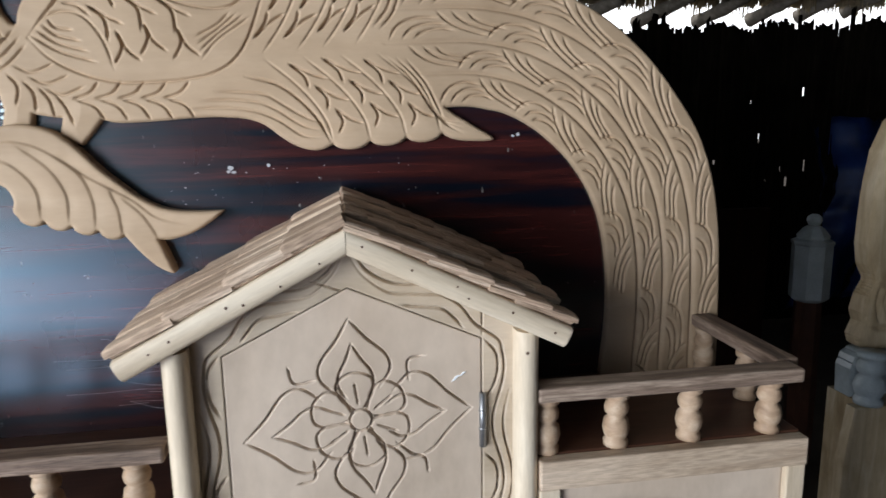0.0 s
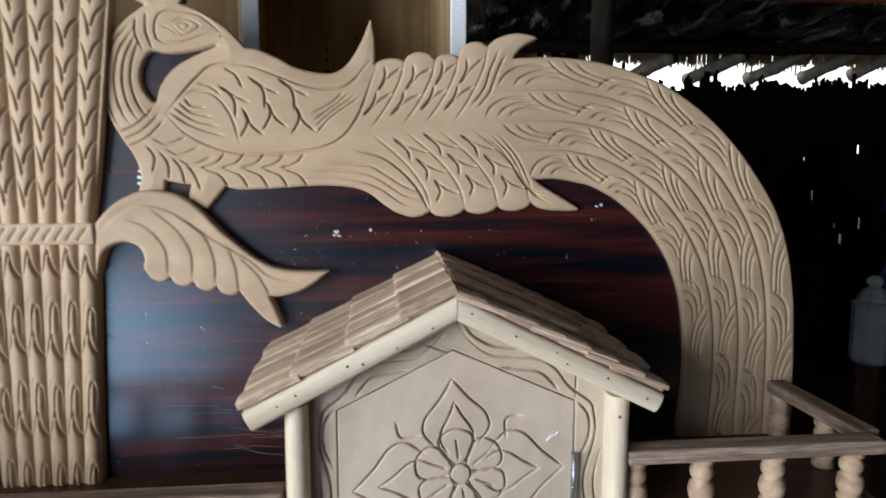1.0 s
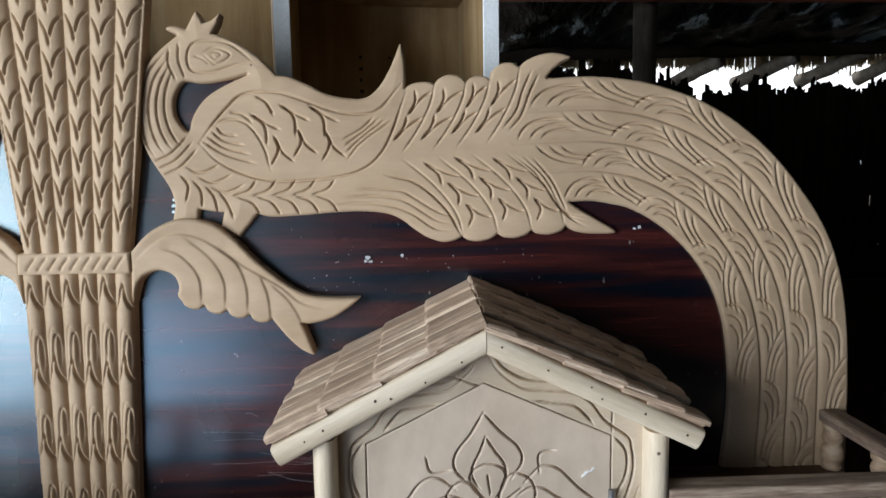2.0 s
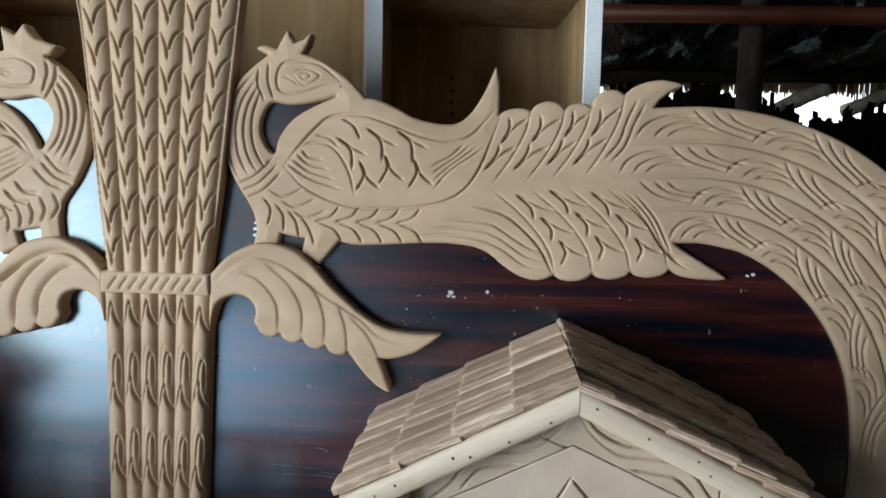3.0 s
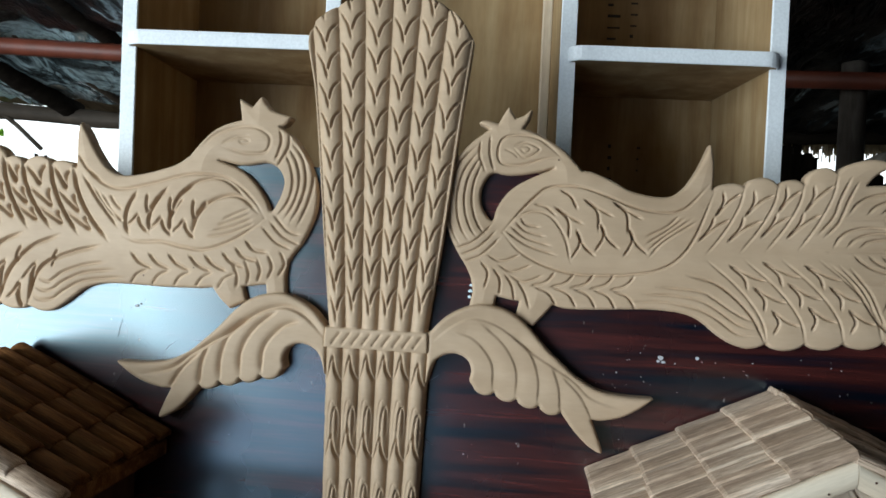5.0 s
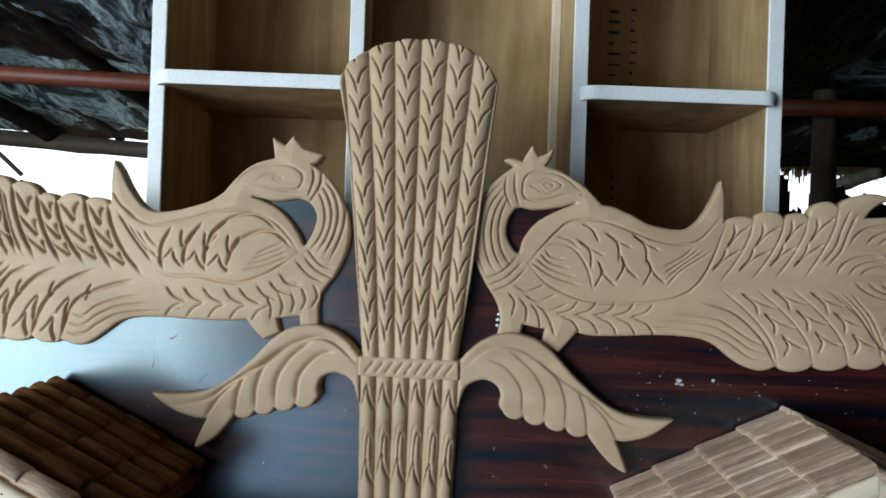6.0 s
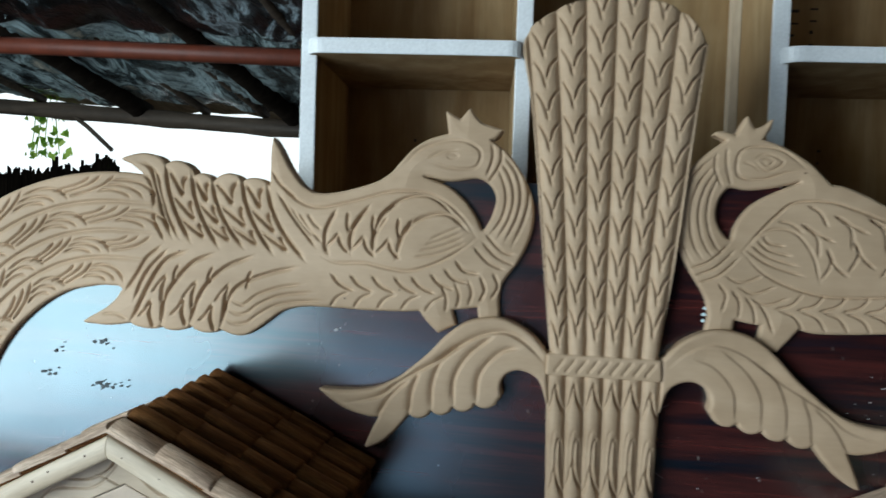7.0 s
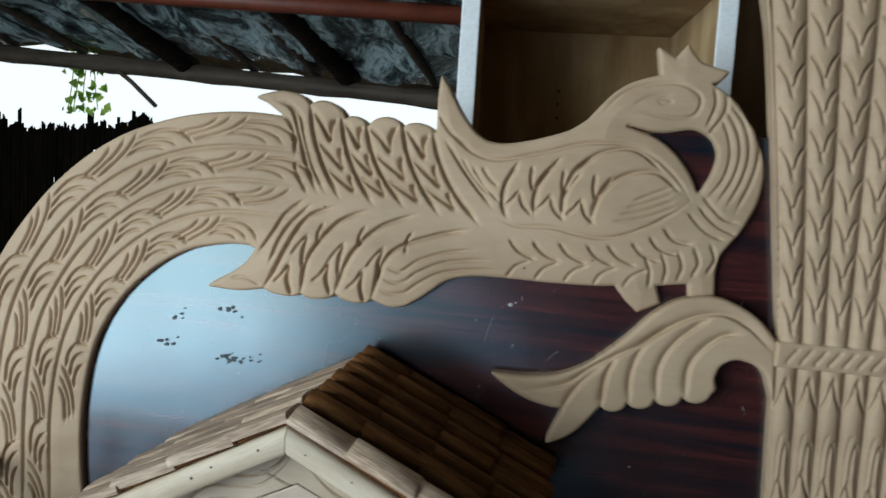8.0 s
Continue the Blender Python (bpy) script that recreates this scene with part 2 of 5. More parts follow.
def tube(path, radii, sides=12, wobble=0.0, seed=0, caps=True):
    """A round bar along a path, with a radius for each point of it."""
    rnd = random.Random(seed)
    bm, rings = bmesh.new(), []
    path = [Vector(p) for p in path]
    for i, p in enumerate(path):
        d = (path[min(i + 1, len(path) - 1)] - path[max(i - 1, 0)]).normalized()
        a = d.cross(Vector((0, 0, 1)) if abs(d.z) < 0.9 else Vector((1, 0, 0))).normalized()
        b = d.cross(a)
        r = radii[i] if isinstance(radii, (list, tuple)) else radii
        rings.append([bm.verts.new(p + (a * math.cos(k) + b * math.sin(k)) * r * (1 + rnd.uniform(-wobble, wobble))) for k in np.arange(sides) * 2 * math.pi / sides])
    for u, v in zip(rings, rings[1:]):
        for k in range(sides):
            bm.faces.new((u[k], u[(k + 1) % sides], v[(k + 1) % sides], v[k]))
    if caps:
        bm.faces.new(rings[0][::-1])
        bm.faces.new(rings[-1])
    bmesh.ops.recalc_face_normals(bm, faces=bm.faces)
    return bm


def spline(points, n=7, closed=False):
    """A smooth curve (Catmull-Rom) through control points of the plane."""
    p = np.array(points, float)
    if len(p) < 3 and not closed:
        return np.linspace(p[0], p[-1], n + 1)
    q = np.vstack([p[-1], p, p[0], p[1]]) if closed else np.vstack([2 * p[0] - p[1], p, 2 * p[-1] - p[-2]])
    out = []
    u = np.linspace(0, 1, n, endpoint=False)[:, None]
    for i in range(len(q) - 3):
        a, b, c, d = q[i : i + 4]
        out.append(0.5 * (2 * b + (c - a) * u + (2 * a - 5 * b + 4 * c - d) * u**2 + (3 * b - a - 3 * c + d) * u**3))
    out = np.vstack(out)
    return out if closed else np.vstack([out, p[-1]])


def scallops(a, b, n, bulge, grow=0.0):
    """A row of round lobes from a to b, bulging to the left of the way."""
    a, b = np.array(a, float), np.array(b, float)
    side = np.array([-(b - a)[1], (b - a)[0]]) / np.linalg.norm(b - a)
    out = []
    for k in range(n):
        for u in np.linspace(0, 1, 9)[:-1]:
            h = bulge * (1 + grow * k) * math.sin(math.pi * u) ** 0.6
            out.append(a + (b - a) * (k + u) / n + side * h)
    return np.array(out + [b])


def cut(points, depth=0.0035, wide=0.0055, narrow=0.0014, taper=True, n=7):
    """A gouge stroke along a curve: it falls slowly on the left of the way and steeply on the right."""
    return (spline(points, n), depth, wide, narrow, taper)


def near(grid_x, grid_z, line, reach, x0, z0, cell, far, side=None, along=None):
    """Lowers far (and sets side, along) to the distance from the line, on a grid."""
    total = np.cumsum(np.r_[0, np.linalg.norm(np.diff(line, axis=0), axis=1)])
    hit = np.full(far.shape, -1, int)
    for k in range(len(line) - 1):
        p, q = line[k], line[k + 1]
        lo = np.floor((np.minimum(p, q) - reach - (x0, z0)) / cell).astype(int)
        hi = np.ceil((np.maximum(p, q) + reach - (x0, z0)) / cell).astype(int) + 1
        i0, i1 = max(lo[0], 0), min(hi[0], far.shape[0])
        j0, j1 = max(lo[1], 0), min(hi[1], far.shape[1])
        if i0 >= i1 or j0 >= j1:
            continue
        gx, gz = grid_x[i0:i1, j0:j1], grid_z[i0:i1, j0:j1]
        d = q - p
        ll = max(d @ d, 1e-12)
        u = np.clip(((gx - p[0]) * d[0] + (gz - p[1]) * d[1]) / ll, 0, 1)
        rx, rz = gx - p[0] - u * d[0], gz - p[1] - u * d[1]
        dist = np.hypot(rx, rz)
        better = dist < far[i0:i1, j0:j1]
        far[i0:i1, j0:j1][better] = dist[better]
        hit[i0:i1, j0:j1][better] = k
        if side is not None:
            side[i0:i1, j0:j1][better] = (d[0] * rz - d[1] * rx)[better]
        if along is not None:
            along[i0:i1, j0:j1][better] = ((total[k] + u * math.sqrt(ll)) / max(total[-1], 1e-9))[better]
    return hit


def carving(name, loops, cuts, back, thick, cell=0.0016, rounding=0.005, swell=None, mat=None, parent=None, label=""):
    """A board sawn to an outline (the first loop; the others are holes) with gouged relief. Its back lies at y = back,
    and it faces -y. swell(x, z, d): more height, d being the distance from the sawn edge."""
    every = np.vstack(loops)
    x0, z0 = every.min(0) - 2 * cell
    nx, nz = (np.ceil((every.max(0) + 2 * cell - (x0, z0)) / cell).astype(int) + 1)
    gx, gz = np.meshgrid(x0 + cell * np.arange(nx), z0 + cell * np.arange(nz), indexing="ij")
    inside = np.zeros((nx, nz), bool)
    reach = 0.03
    edge = np.full((nx, nz), reach)
    snap_x, snap_z = gx.copy(), gz.copy()
    for loop in loops:
        ring = np.vstack([loop, loop[:1]])
        for p, q in zip(ring, ring[1:]):
            if p[0] == q[0]:
                continue
            i0, i1 = sorted((int(np.ceil((p[0] - x0) / cell)), int(np.ceil((q[0] - x0) / cell))))
            for i in range(max(i0, 0), min(i1, nx)):
                zc = p[1] + (q[1] - p[1]) * (x0 + i * cell - p[0]) / (q[0] - p[0])
                inside[i, gz[i] > zc] ^= True
        before = edge.copy()
        hit = near(gx, gz, ring, reach, x0, z0, cell, edge)
        close = (edge < before) & (edge < 0.62 * cell)
        k = hit[close]
        p, d = ring[k], ring[k + 1] - ring[k]
        u = np.clip(((gx[close] - p[:, 0]) * d[:, 0] + (gz[close] - p[:, 1]) * d[:, 1]) / np.maximum((d**2).sum(1), 1e-12), 0, 1)
        snap_x[close], snap_z[close] = p[:, 0] + u * d[:, 0], p[:, 1] + u * d[:, 1]
    snapped = edge < 0.62 * cell
    keep = inside | snapped
    height = np.full((nx, nz), thick)
    inner = np.clip(edge, 0, rounding)
    inner[snapped] = 0
    height -= rounding * (1 - np.sqrt(np.clip(1 - (1 - inner / rounding) ** 2, 0, 1))) * 0.9
    if swell:
        height += swell(gx, gz, np.where(snapped, 0, edge))
    for line, depth, wide, narrow, taper in cuts:
        far = np.full((nx, nz), 3 * max(wide, narrow))
        lo = np.maximum(np.floor((line.min(0) - 3 * wide - (x0, z0)) / cell).astype(int), 0)
        hi = np.ceil((line.max(0) + 3 * wide - (x0, z0)) / cell).astype(int) + 1
        w = (slice(lo[0], max(hi[0], lo[0])), slice(lo[1], max(hi[1], lo[1])))
        if gx[w].size == 0:
            continue
        f, s, a = far[w].copy(), np.zeros_like(gx[w]), np.zeros_like(gx[w])
        near(gx[w], gz[w], line, 3 * max(wide, narrow), gx[w][0, 0], gz[w][0, 0], cell, f, s, a)
        width = np.where(s > 0, wide, narrow)
        fade = np.clip(np.sin(math.pi * np.clip(a, 0.02, 0.98)) * 2.2, 0, 1) if taper else 1.0
        height[w] -= depth * fade * np.exp(-((f / width) ** (3.0 if wide < 0.0014 else 2.0 if wide < 0.0026 else 1.5)))
    height = np.maximum(height, 0.25 * thick)
    quad = keep[:-1, :-1] & keep[1:, :-1] & keep[1:, 1:] & keep[:-1, 1:]
    firm = inside & ~snapped
    quad &= firm[:-1, :-1] | firm[1:, :-1] | firm[1:, 1:] | firm[:-1, 1:]
    used = np.zeros((nx, nz), bool)
    for a, b in ((0, 0), (1, 0), (1, 1), (0, 1)):
        used[a : nx - 1 + a, b : nz - 1 + b] |= quad
    index = np.full((nx, nz), -1)
    index[used] = np.arange(used.sum())
    front = np.stack([snap_x[used], back - height[used], snap_z[used]], 1)
    a, b, c, d = index[:-1, :-1][quad], index[1:, :-1][quad], index[1:, 1:][quad], index[:-1, 1:][quad]
    faces = np.stack([a, b, c, d], 1)
    pairs = np.vstack([np.stack([a, b], 1), np.stack([b, c], 1), np.stack([c, d], 1), np.stack([d, a], 1)])
    key = np.sort(pairs, 1)
    _, first, count = np.unique(key[:, 0].astype(np.int64) * (1 << 32) + key[:, 1], return_index=True, return_counts=True)
    rim = pairs[first[count == 1]]
    n = len(front)
    ids, turned = np.unique(rim, return_inverse=True)
    turned = turned.reshape(rim.shape)
    rim_front, rim_back = front[ids], front[ids].copy()
    rim_back[:, 1] = back
    m = len(ids)
    sides = np.stack([n + turned[:, 1], n + turned[:, 0], n + m + turned[:, 0], n + m + turned[:, 1]], 1)
    q = 4
    full = keep[: (nx - 1) // q * q + 1, : (nz - 1) // q * q + 1]
    whole = np.ones((full.shape[0] // q, full.shape[1] // q), bool)
    for i in range(q + 1):
        for j in range(q + 1):
            whole &= full[i : i + whole.shape[0] * q : q, j : j + whole.shape[1] * q : q]
    ri, rj = np.nonzero(whole)
    count_r = np.arange(len(ri) * 4).reshape(-1, 4)
    spots = [(0, 0), (0, q), (q, q), (q, 0)]
    coarse = np.stack([np.stack([gx[ri * q + u, rj * q + v], np.full(len(ri), back), gz[ri * q + u, rj * q + v]], 1) for u, v in spots], 1).reshape(-1, 3)
    rear = count_r + n + 2 * m
    verts = np.vstack([front, rim_front, rim_back, coarse])
    allf = np.vstack([faces, sides, rear])
    me = bpy.data.meshes.new(name)
    me.vertices.add(len(verts))
    me.vertices.foreach_set("co", verts.ravel())
    me.loops.add(allf.size)
    me.loops.foreach_set("vertex_index", allf.ravel().astype(np.int32))
    me.polygons.add(len(allf))
    me.polygons.foreach_set("loop_start", np.arange(0, allf.size, 4, dtype=np.int32))
    flags = np.zeros(len(allf), bool)
    flags[: len(faces)] = True
    me.polygons.foreach_set("use_smooth", flags)
    me.update(calc_edges=True)
    me.validate()
    return link_mesh(name, me, mat, parent, label)


# ---- the headboard ----
headboard = thing("bed_headboard", "carved wooden bed headboard with two peacocks and a wheat sheaf", "headboard")
FRET_BACK = -0.003
PANEL_FRONT = -0.013


def mapped(points, side):
    """Control points drawn for the one bird, laid out for it (side 1) or, a little larger, for its mirrored mate (side -1)."""
    p = np.array(points, float)
    if side > 0:
        return p
    return np.stack([-(1.035 * p[:, 0] + 0.012), p[:, 1] + 0.002], 1)


# The tail's outer and inner edge, from the root to the foot.
TAIL_OUT = [(0.638, 1.452), (0.700, 1.454), (0.760, 1.448), (0.812, 1.435), (0.862, 1.415), (0.911, 1.384), (0.957, 1.343), (0.998, 1.293), (1.032, 1.240), (1.054, 1.180), (1.066, 1.110), (1.070, 1.040), (1.071, 0.970), (1.070, 0.900), (1.069, 0.842)]
TAIL_IN = [(0.669, 1.283), (0.700, 1.2835), (0.728, 1.279), (0.755, 1.272), (0.790, 1.253), (0.824, 1.225), (0.850, 1.195), (0.872, 1.158), (0.887, 1.115), (0.895, 1.064), (0.897, 1.012), (0.894, 0.959), (0.889, 0.920), (0.885, 0.880), (0.882, 0.842)]


def resampled(points, n):
    c = spline(points, 12)
    s = np.cumsum(np.r_[0, np.linalg.norm(np.diff(c, axis=0), axis=1)])
    t = np.linspace(0, s[-1], n)
    return np.stack([np.interp(t, s, c[:, 0]), np.interp(t, s, c[:, 1])], 1)


TAIL_O, TAIL_I = resampled(TAIL_OUT, 101), resampled(TAIL_IN, 101)


def tail_at(s, f):
    """A point of the tail: s from root to foot, f from inner to outer edge."""
    k = min(s, 1.0) * 100
    i = min(max(int(k), 0), 99)
    o = TAIL_O[i] + (TAIL_O[i + 1] - TAIL_O[i]) * (k - i)
    n = TAIL_I[i] + (TAIL_I[i + 1] - TAIL_I[i]) * (k - i)
    return n + (o - n) * f


def bird_outline():
    crown = [(0.143, 1.514), (0.135, 1.518), (0.128, 1.522), (0.133, 1.526), (0.143, 1.526), (0.155, 1.522)]
    prongs = [(0.159, 1.530), (0.169, 1.547), (0.179, 1.530), (0.190, 1.534), (0.202, 1.545), (0.198, 1.529), (0.190, 1.516)]
    head = [(0.190, 1.516), (0.210, 1.509), (0.229, 1.499), (0.248, 1.486), (0.262, 1.472), (0.273, 1.460)]
    back = [(0.273, 1.460), (0.289, 1.458), (0.315, 1.447), (0.338, 1.435), (0.364, 1.429), (0.386, 1.428), (0.400, 1.434), (0.414, 1.449), (0.428, 1.474), (0.440, 1.503)]
    spike = [(0.440, 1.503), (0.445, 1.482), (0.446, 1.460), (0.445, 1.441)]
    fin = [(0.601, 1.468), (0.612, 1.477), (0.630, 1.484), (0.650, 1.486), (0.672, 1.480), (0.657, 1.471), (0.646, 1.462), (0.638, 1.452)]
    tip = [(0.669, 1.283), (0.685, 1.272), (0.710, 1.257), (0.735, 1.240), (0.706, 1.238), (0.680, 1.241), (0.664, 1.249)]
    belly = [(0.521, 1.238), (0.507, 1.232), (0.492, 1.231), (0.473, 1.237), (0.454, 1.249), (0.435, 1.264), (0.413, 1.272), (0.380, 1.275), (0.342, 1.274), (0.298, 1.271), (0.260, 1.270), (0.241, 1.274)]
    legs = [(0.241, 1.274), (0.230, 1.260), (0.215, 1.243), (0.190, 1.255), (0.195, 1.277), (0.184, 1.278), (0.163, 1.282), (0.160, 1.258), (0.124, 1.258), (0.130, 1.287)]
    neck = [(0.130, 1.287), (0.126, 1.306), (0.118, 1.322), (0.107, 1.339), (0.095, 1.361), (0.087, 1.387), (0.083, 1.413), (0.085, 1.436), (0.092, 1.458), (0.105, 1.480), (0.121, 1.497), (0.143, 1.514)]
    upper = np.vstack([scallops((0.445, 1.441), (0.485, 1.446), 1, 0.0055), scallops((0.485, 1.446), (0.528, 1.449), 1, 0.011), scallops((0.528, 1.449), (0.560, 1.452), 1, 0.006), scallops((0.560, 1.452), (0.601, 1.468), 1, 0.013)])
    lower = scallops((0.664, 1.248), (0.521, 1.237), 3, 0.008)
    run = [spline(crown, 5), prongs, spline(head, 5), spline(back, 5), spline(spike, 4), upper, spline(fin, 6), TAIL_O[1:], TAIL_I[::-1], spline(tip, 4), lower, spline(belly, 5), legs, spline(neck, 6)]
    hole = [(0.152, 1.453), (0.142, 1.444), (0.136, 1.429), (0.136, 1.411), (0.143, 1.396), (0.153, 1.387), (0.158, 1.404), (0.168, 1.421), (0.182, 1.435), (0.204, 1.448), (0.234, 1.4615), (0.219, 1.4575), (0.196, 1.4525), (0.172, 1.4505)]
    return [np.vstack([np.array(r, float) for r in run]), spline(hole, 5, True)]


def vee(apex, legs, depth, size=1.0):
    """Two strokes from one point, as the gouge leaves between two feathers."""
    a = np.array(apex)
    return [([a, a + 0.88 * size * np.array(m), a + 0.84 * size * np.array(e)], depth) for m, e in legs]


def bird_cuts():
    raw = []
    deep = 0.0042
    # neck: long lines that follow the throat, and two rings
    n1 = np.array([(0.128, 1.492), (0.103, 1.465), (0.091, 1.427), (0.091, 1.393), (0.097, 1.370), (0.108, 1.351)])
    n4 = np.array([(0.136, 1.467), (0.126, 1.442), (0.123, 1.417), (0.127, 1.394), (0.136, 1.376), (0.146, 1.366)])
    for f in (0.02, 0.36, 0.68, 1.0):
        raw.append((n1 + (n4 - n1) * f, 0.003))
    raw += [([(0.132, 1.497), (0.131, 1.477), (0.140, 1.454)], 0.003), ([(0.145, 1.504), (0.145, 1.480), (0.152, 1.456)], 0.003)]
    for k in range(3):
        d = np.array((0.006, -0.009)) * k
        raw.append((np.array([(0.104, 1.346), (0.129, 1.357), (0.153, 1.381)]) + d, 0.003))
    # head
    raw.append(([(0.244, 1.476), (0.228, 1.491), (0.211, 1.502), (0.190, 1.506), (0.168, 1.504), (0.158, 1.493), (0.157, 1.474), (0.166, 1.465), (0.191, 1.465), (0.220, 1.474), (0.244, 1.476)], 0.0028))
    raw.append(([(0.176, 1.489), (0.193, 1.496), (0.213, 1.487), (0.194, 1.475), (0.176, 1.489)], 0.0018))
    raw.append(([(0.186, 1.488), (0.194, 1.491), (0.201, 1.487), (0.194, 1.482), (0.186, 1.488)], 0.0014))
    raw.append(([(0.165, 1.486), (0.176, 1.482), (0.186, 1.474)], 0.0014))
    # wing border
    raw.append(([(0.168, 1.371), (0.185, 1.393), (0.207, 1.418), (0.229, 1.435), (0.269, 1.437), (0.306, 1.426), (0.343, 1.412), (0.380, 1.406), (0.410, 1.413), (0.440, 1.446)], 0.0042))
    raw.append(([(0.446, 1.435), (0.424, 1.377), (0.404, 1.346), (0.377, 1.329), (0.340, 1.321), (0.297, 1.318), (0.262, 1.319), (0.224, 1.329), (0.192, 1.346), (0.168, 1.371)], 0.0036))
    # wing fan and feathers
    for k in range(4):
        a, e = np.array((0.171, 1.374)) + k * np.array((0.007, 0.006)), np.array((0.243, 1.342)) + k * np.array((-0.008, 0.0125))
        raw.append(([a, (a + e) / 2 + (-0.006, -0.003), e], 0.0036))
    raw.append(([(0.182, 1.391), (0.207, 1.401), (0.232, 1.395), (0.252, 1.368), (0.262, 1.333)], 0.0026))
    wing_legs = [((0.020, -0.018), (0.024, -0.050)), ((0.022, -0.014), (0.046, -0.026))]
    for a in ((0.238, 1.408), (0.277, 1.420), (0.316, 1.418)):
        raw += vee(a, wing_legs, deep)
    wing_low = [((0.006, -0.020), (-0.006, -0.046)), ((0.012, -0.024), (0.031, -0.041))]
    for a in ((0.268, 1.378), (0.299, 1.389), (0.337, 1.384)):
        raw += vee(a, wing_low, deep)
    raw += [([(0.244, 1.432), (0.258, 1.424), (0.268, 1.406)], deep), ([(0.209, 1.411), (0.225, 1.408), (0.240, 1.396)], 0.003)]
    for k in range(4):
        raw.append(([(0.359 + 0.002 * k, 1.372 - 0.009 * k), (0.385, 1.386 - 0.006 * k), (0.402 + 0.008 * k, 1.402 - 0.002 * k)], 0.0024))
    # breast and belly: herringbone strokes either side of a line
    for k in range(5):
        x = 0.212 + 0.0265 * k
        raw.append(([(x + 0.030, 1.320), (x + 0.018, 1.306), (x - 0.003, 1.299)], 0.0034))
        raw.append(([(x + 0.002, 1.298), (x + 0.022, 1.290), (x + 0.034, 1.272)], 0.0034))
    for k in range(3):
        x, z = 0.148 + 0.016 * k, 1.339 - 0.0135 * k
        raw.append(([(x, z), (x + 0.020, z - 0.008), (x + 0.046, z + 0.002)], 0.003))
    for k in range(4):
        x, z = 0.140 + 0.017 * k, 1.329 - 0.008 * k
        raw.append(([(x, z), (x + 0.010, z - 0.015), (x + 0.006 + 0.004 * k, z - 0.037)], 0.0034))
    # flank: long flowing lines that end in a curl
    for k in range(3):
        raw.append(([(0.341 + 0.018 * k, 1.284 + 0.011 * k), (0.385 + 0.010 * k, 1.286 + 0.0095 * k), (0.424 + 0.006 * k, 1.281 + 0.0105 * k), (0.452, 1.270 + 0.012 * k), (0.482, 1.250 + 0.0125 * k), (0.508, 1.247 + 0.009 * k)], 0.003))
    raw.append(([(0.415, 1.324), (0.457, 1.312), (0.496, 1.278), (0.519, 1.239)], 0.0042))
    # train feathers either side of the spine: lobes with nested vees
    edge_up = [(0.447, 1.438), (0.485, 1.446), (0.528, 1.449), (0.560, 1.452), (0.601, 1.466)]
    edge_low = [(0.521, 1.239), (0.569, 1.242), (0.616, 1.2455), (0.662, 1.250)]

    def lobe(edge, j, u, up):
        x, z = edge[j]
        spine = (x - 0.046 if up else x - 0.080, 1.360 + 0.10 * (x - 0.55) if up else 1.346 + 0.05 * (x - 0.55))
        return np.array((x + (spine[0] - x) * u ** (1.6 if up else 1.8), z + (spine[1] - z) * u))

    ridge = 0.0020
    for edge, up in ((edge_up, True), (edge_low, False)):
        for j in range(len(edge)):
            if j or not up:
                raw.append(([lobe(edge, j, u, up) for u in (0.0, 0.25, 0.5, 0.75, 1.0)], ridge))
        for j in range(len(edge) - 1):
            for u in (0.04, 0.42) if up else (0.16, 0.44, 0.70):
                mid = lambda f, v: lobe(edge, j, v, up) * (1 - f) + lobe(edge, j + 1, v, up) * f
                w = u + 0.04 * (j % 2)
                if up:
                    apex = mid(0.34, w + 0.36)
                    raw.append(([mid(0.30, w), mid(0.40, w + 0.17), apex], deep))
                    raw.append(([apex, mid(0.60, w + 0.16), mid(0.94, w + 0.07)], deep))
                else:
                    apex = mid(0.42, w + 0.24)
                    raw.append(([apex, mid(0.42, w + 0.10), mid(0.20, w - 0.04)], deep))
                    raw.append(([apex, mid(0.64, w + 0.11), mid(0.94, w + 0.05)], deep))
    for k in range(3):
        raw.append(([(0.593 + 0.013 * k, 1.347 - 0.002 * k), (0.623 + 0.010 * k, 1.322 - 0.004 * k), (0.648 + 0.006 * k, 1.284 - 0.002 * k), (0.667, 1.263 + 0.002 * k), (0.690, 1.249 + 0.007 * k)], 0.0032))
    for k in range(2):
        raw.append(([(0.578 + 0.008 * k, 1.385 - 0.003 * k), (0.596 + 0.007 * k, 1.408 - 0.006 * k), (0.605 + 0.009 * k, 1.435 - 0.004 * k), (0.617 + 0.009 * k, 1.461 - 0.006 * k)], 0.0034))
    return [cut(p, d * 1.25, 0.0015, 0.0011) for p, d in raw] + tail_cuts(1)


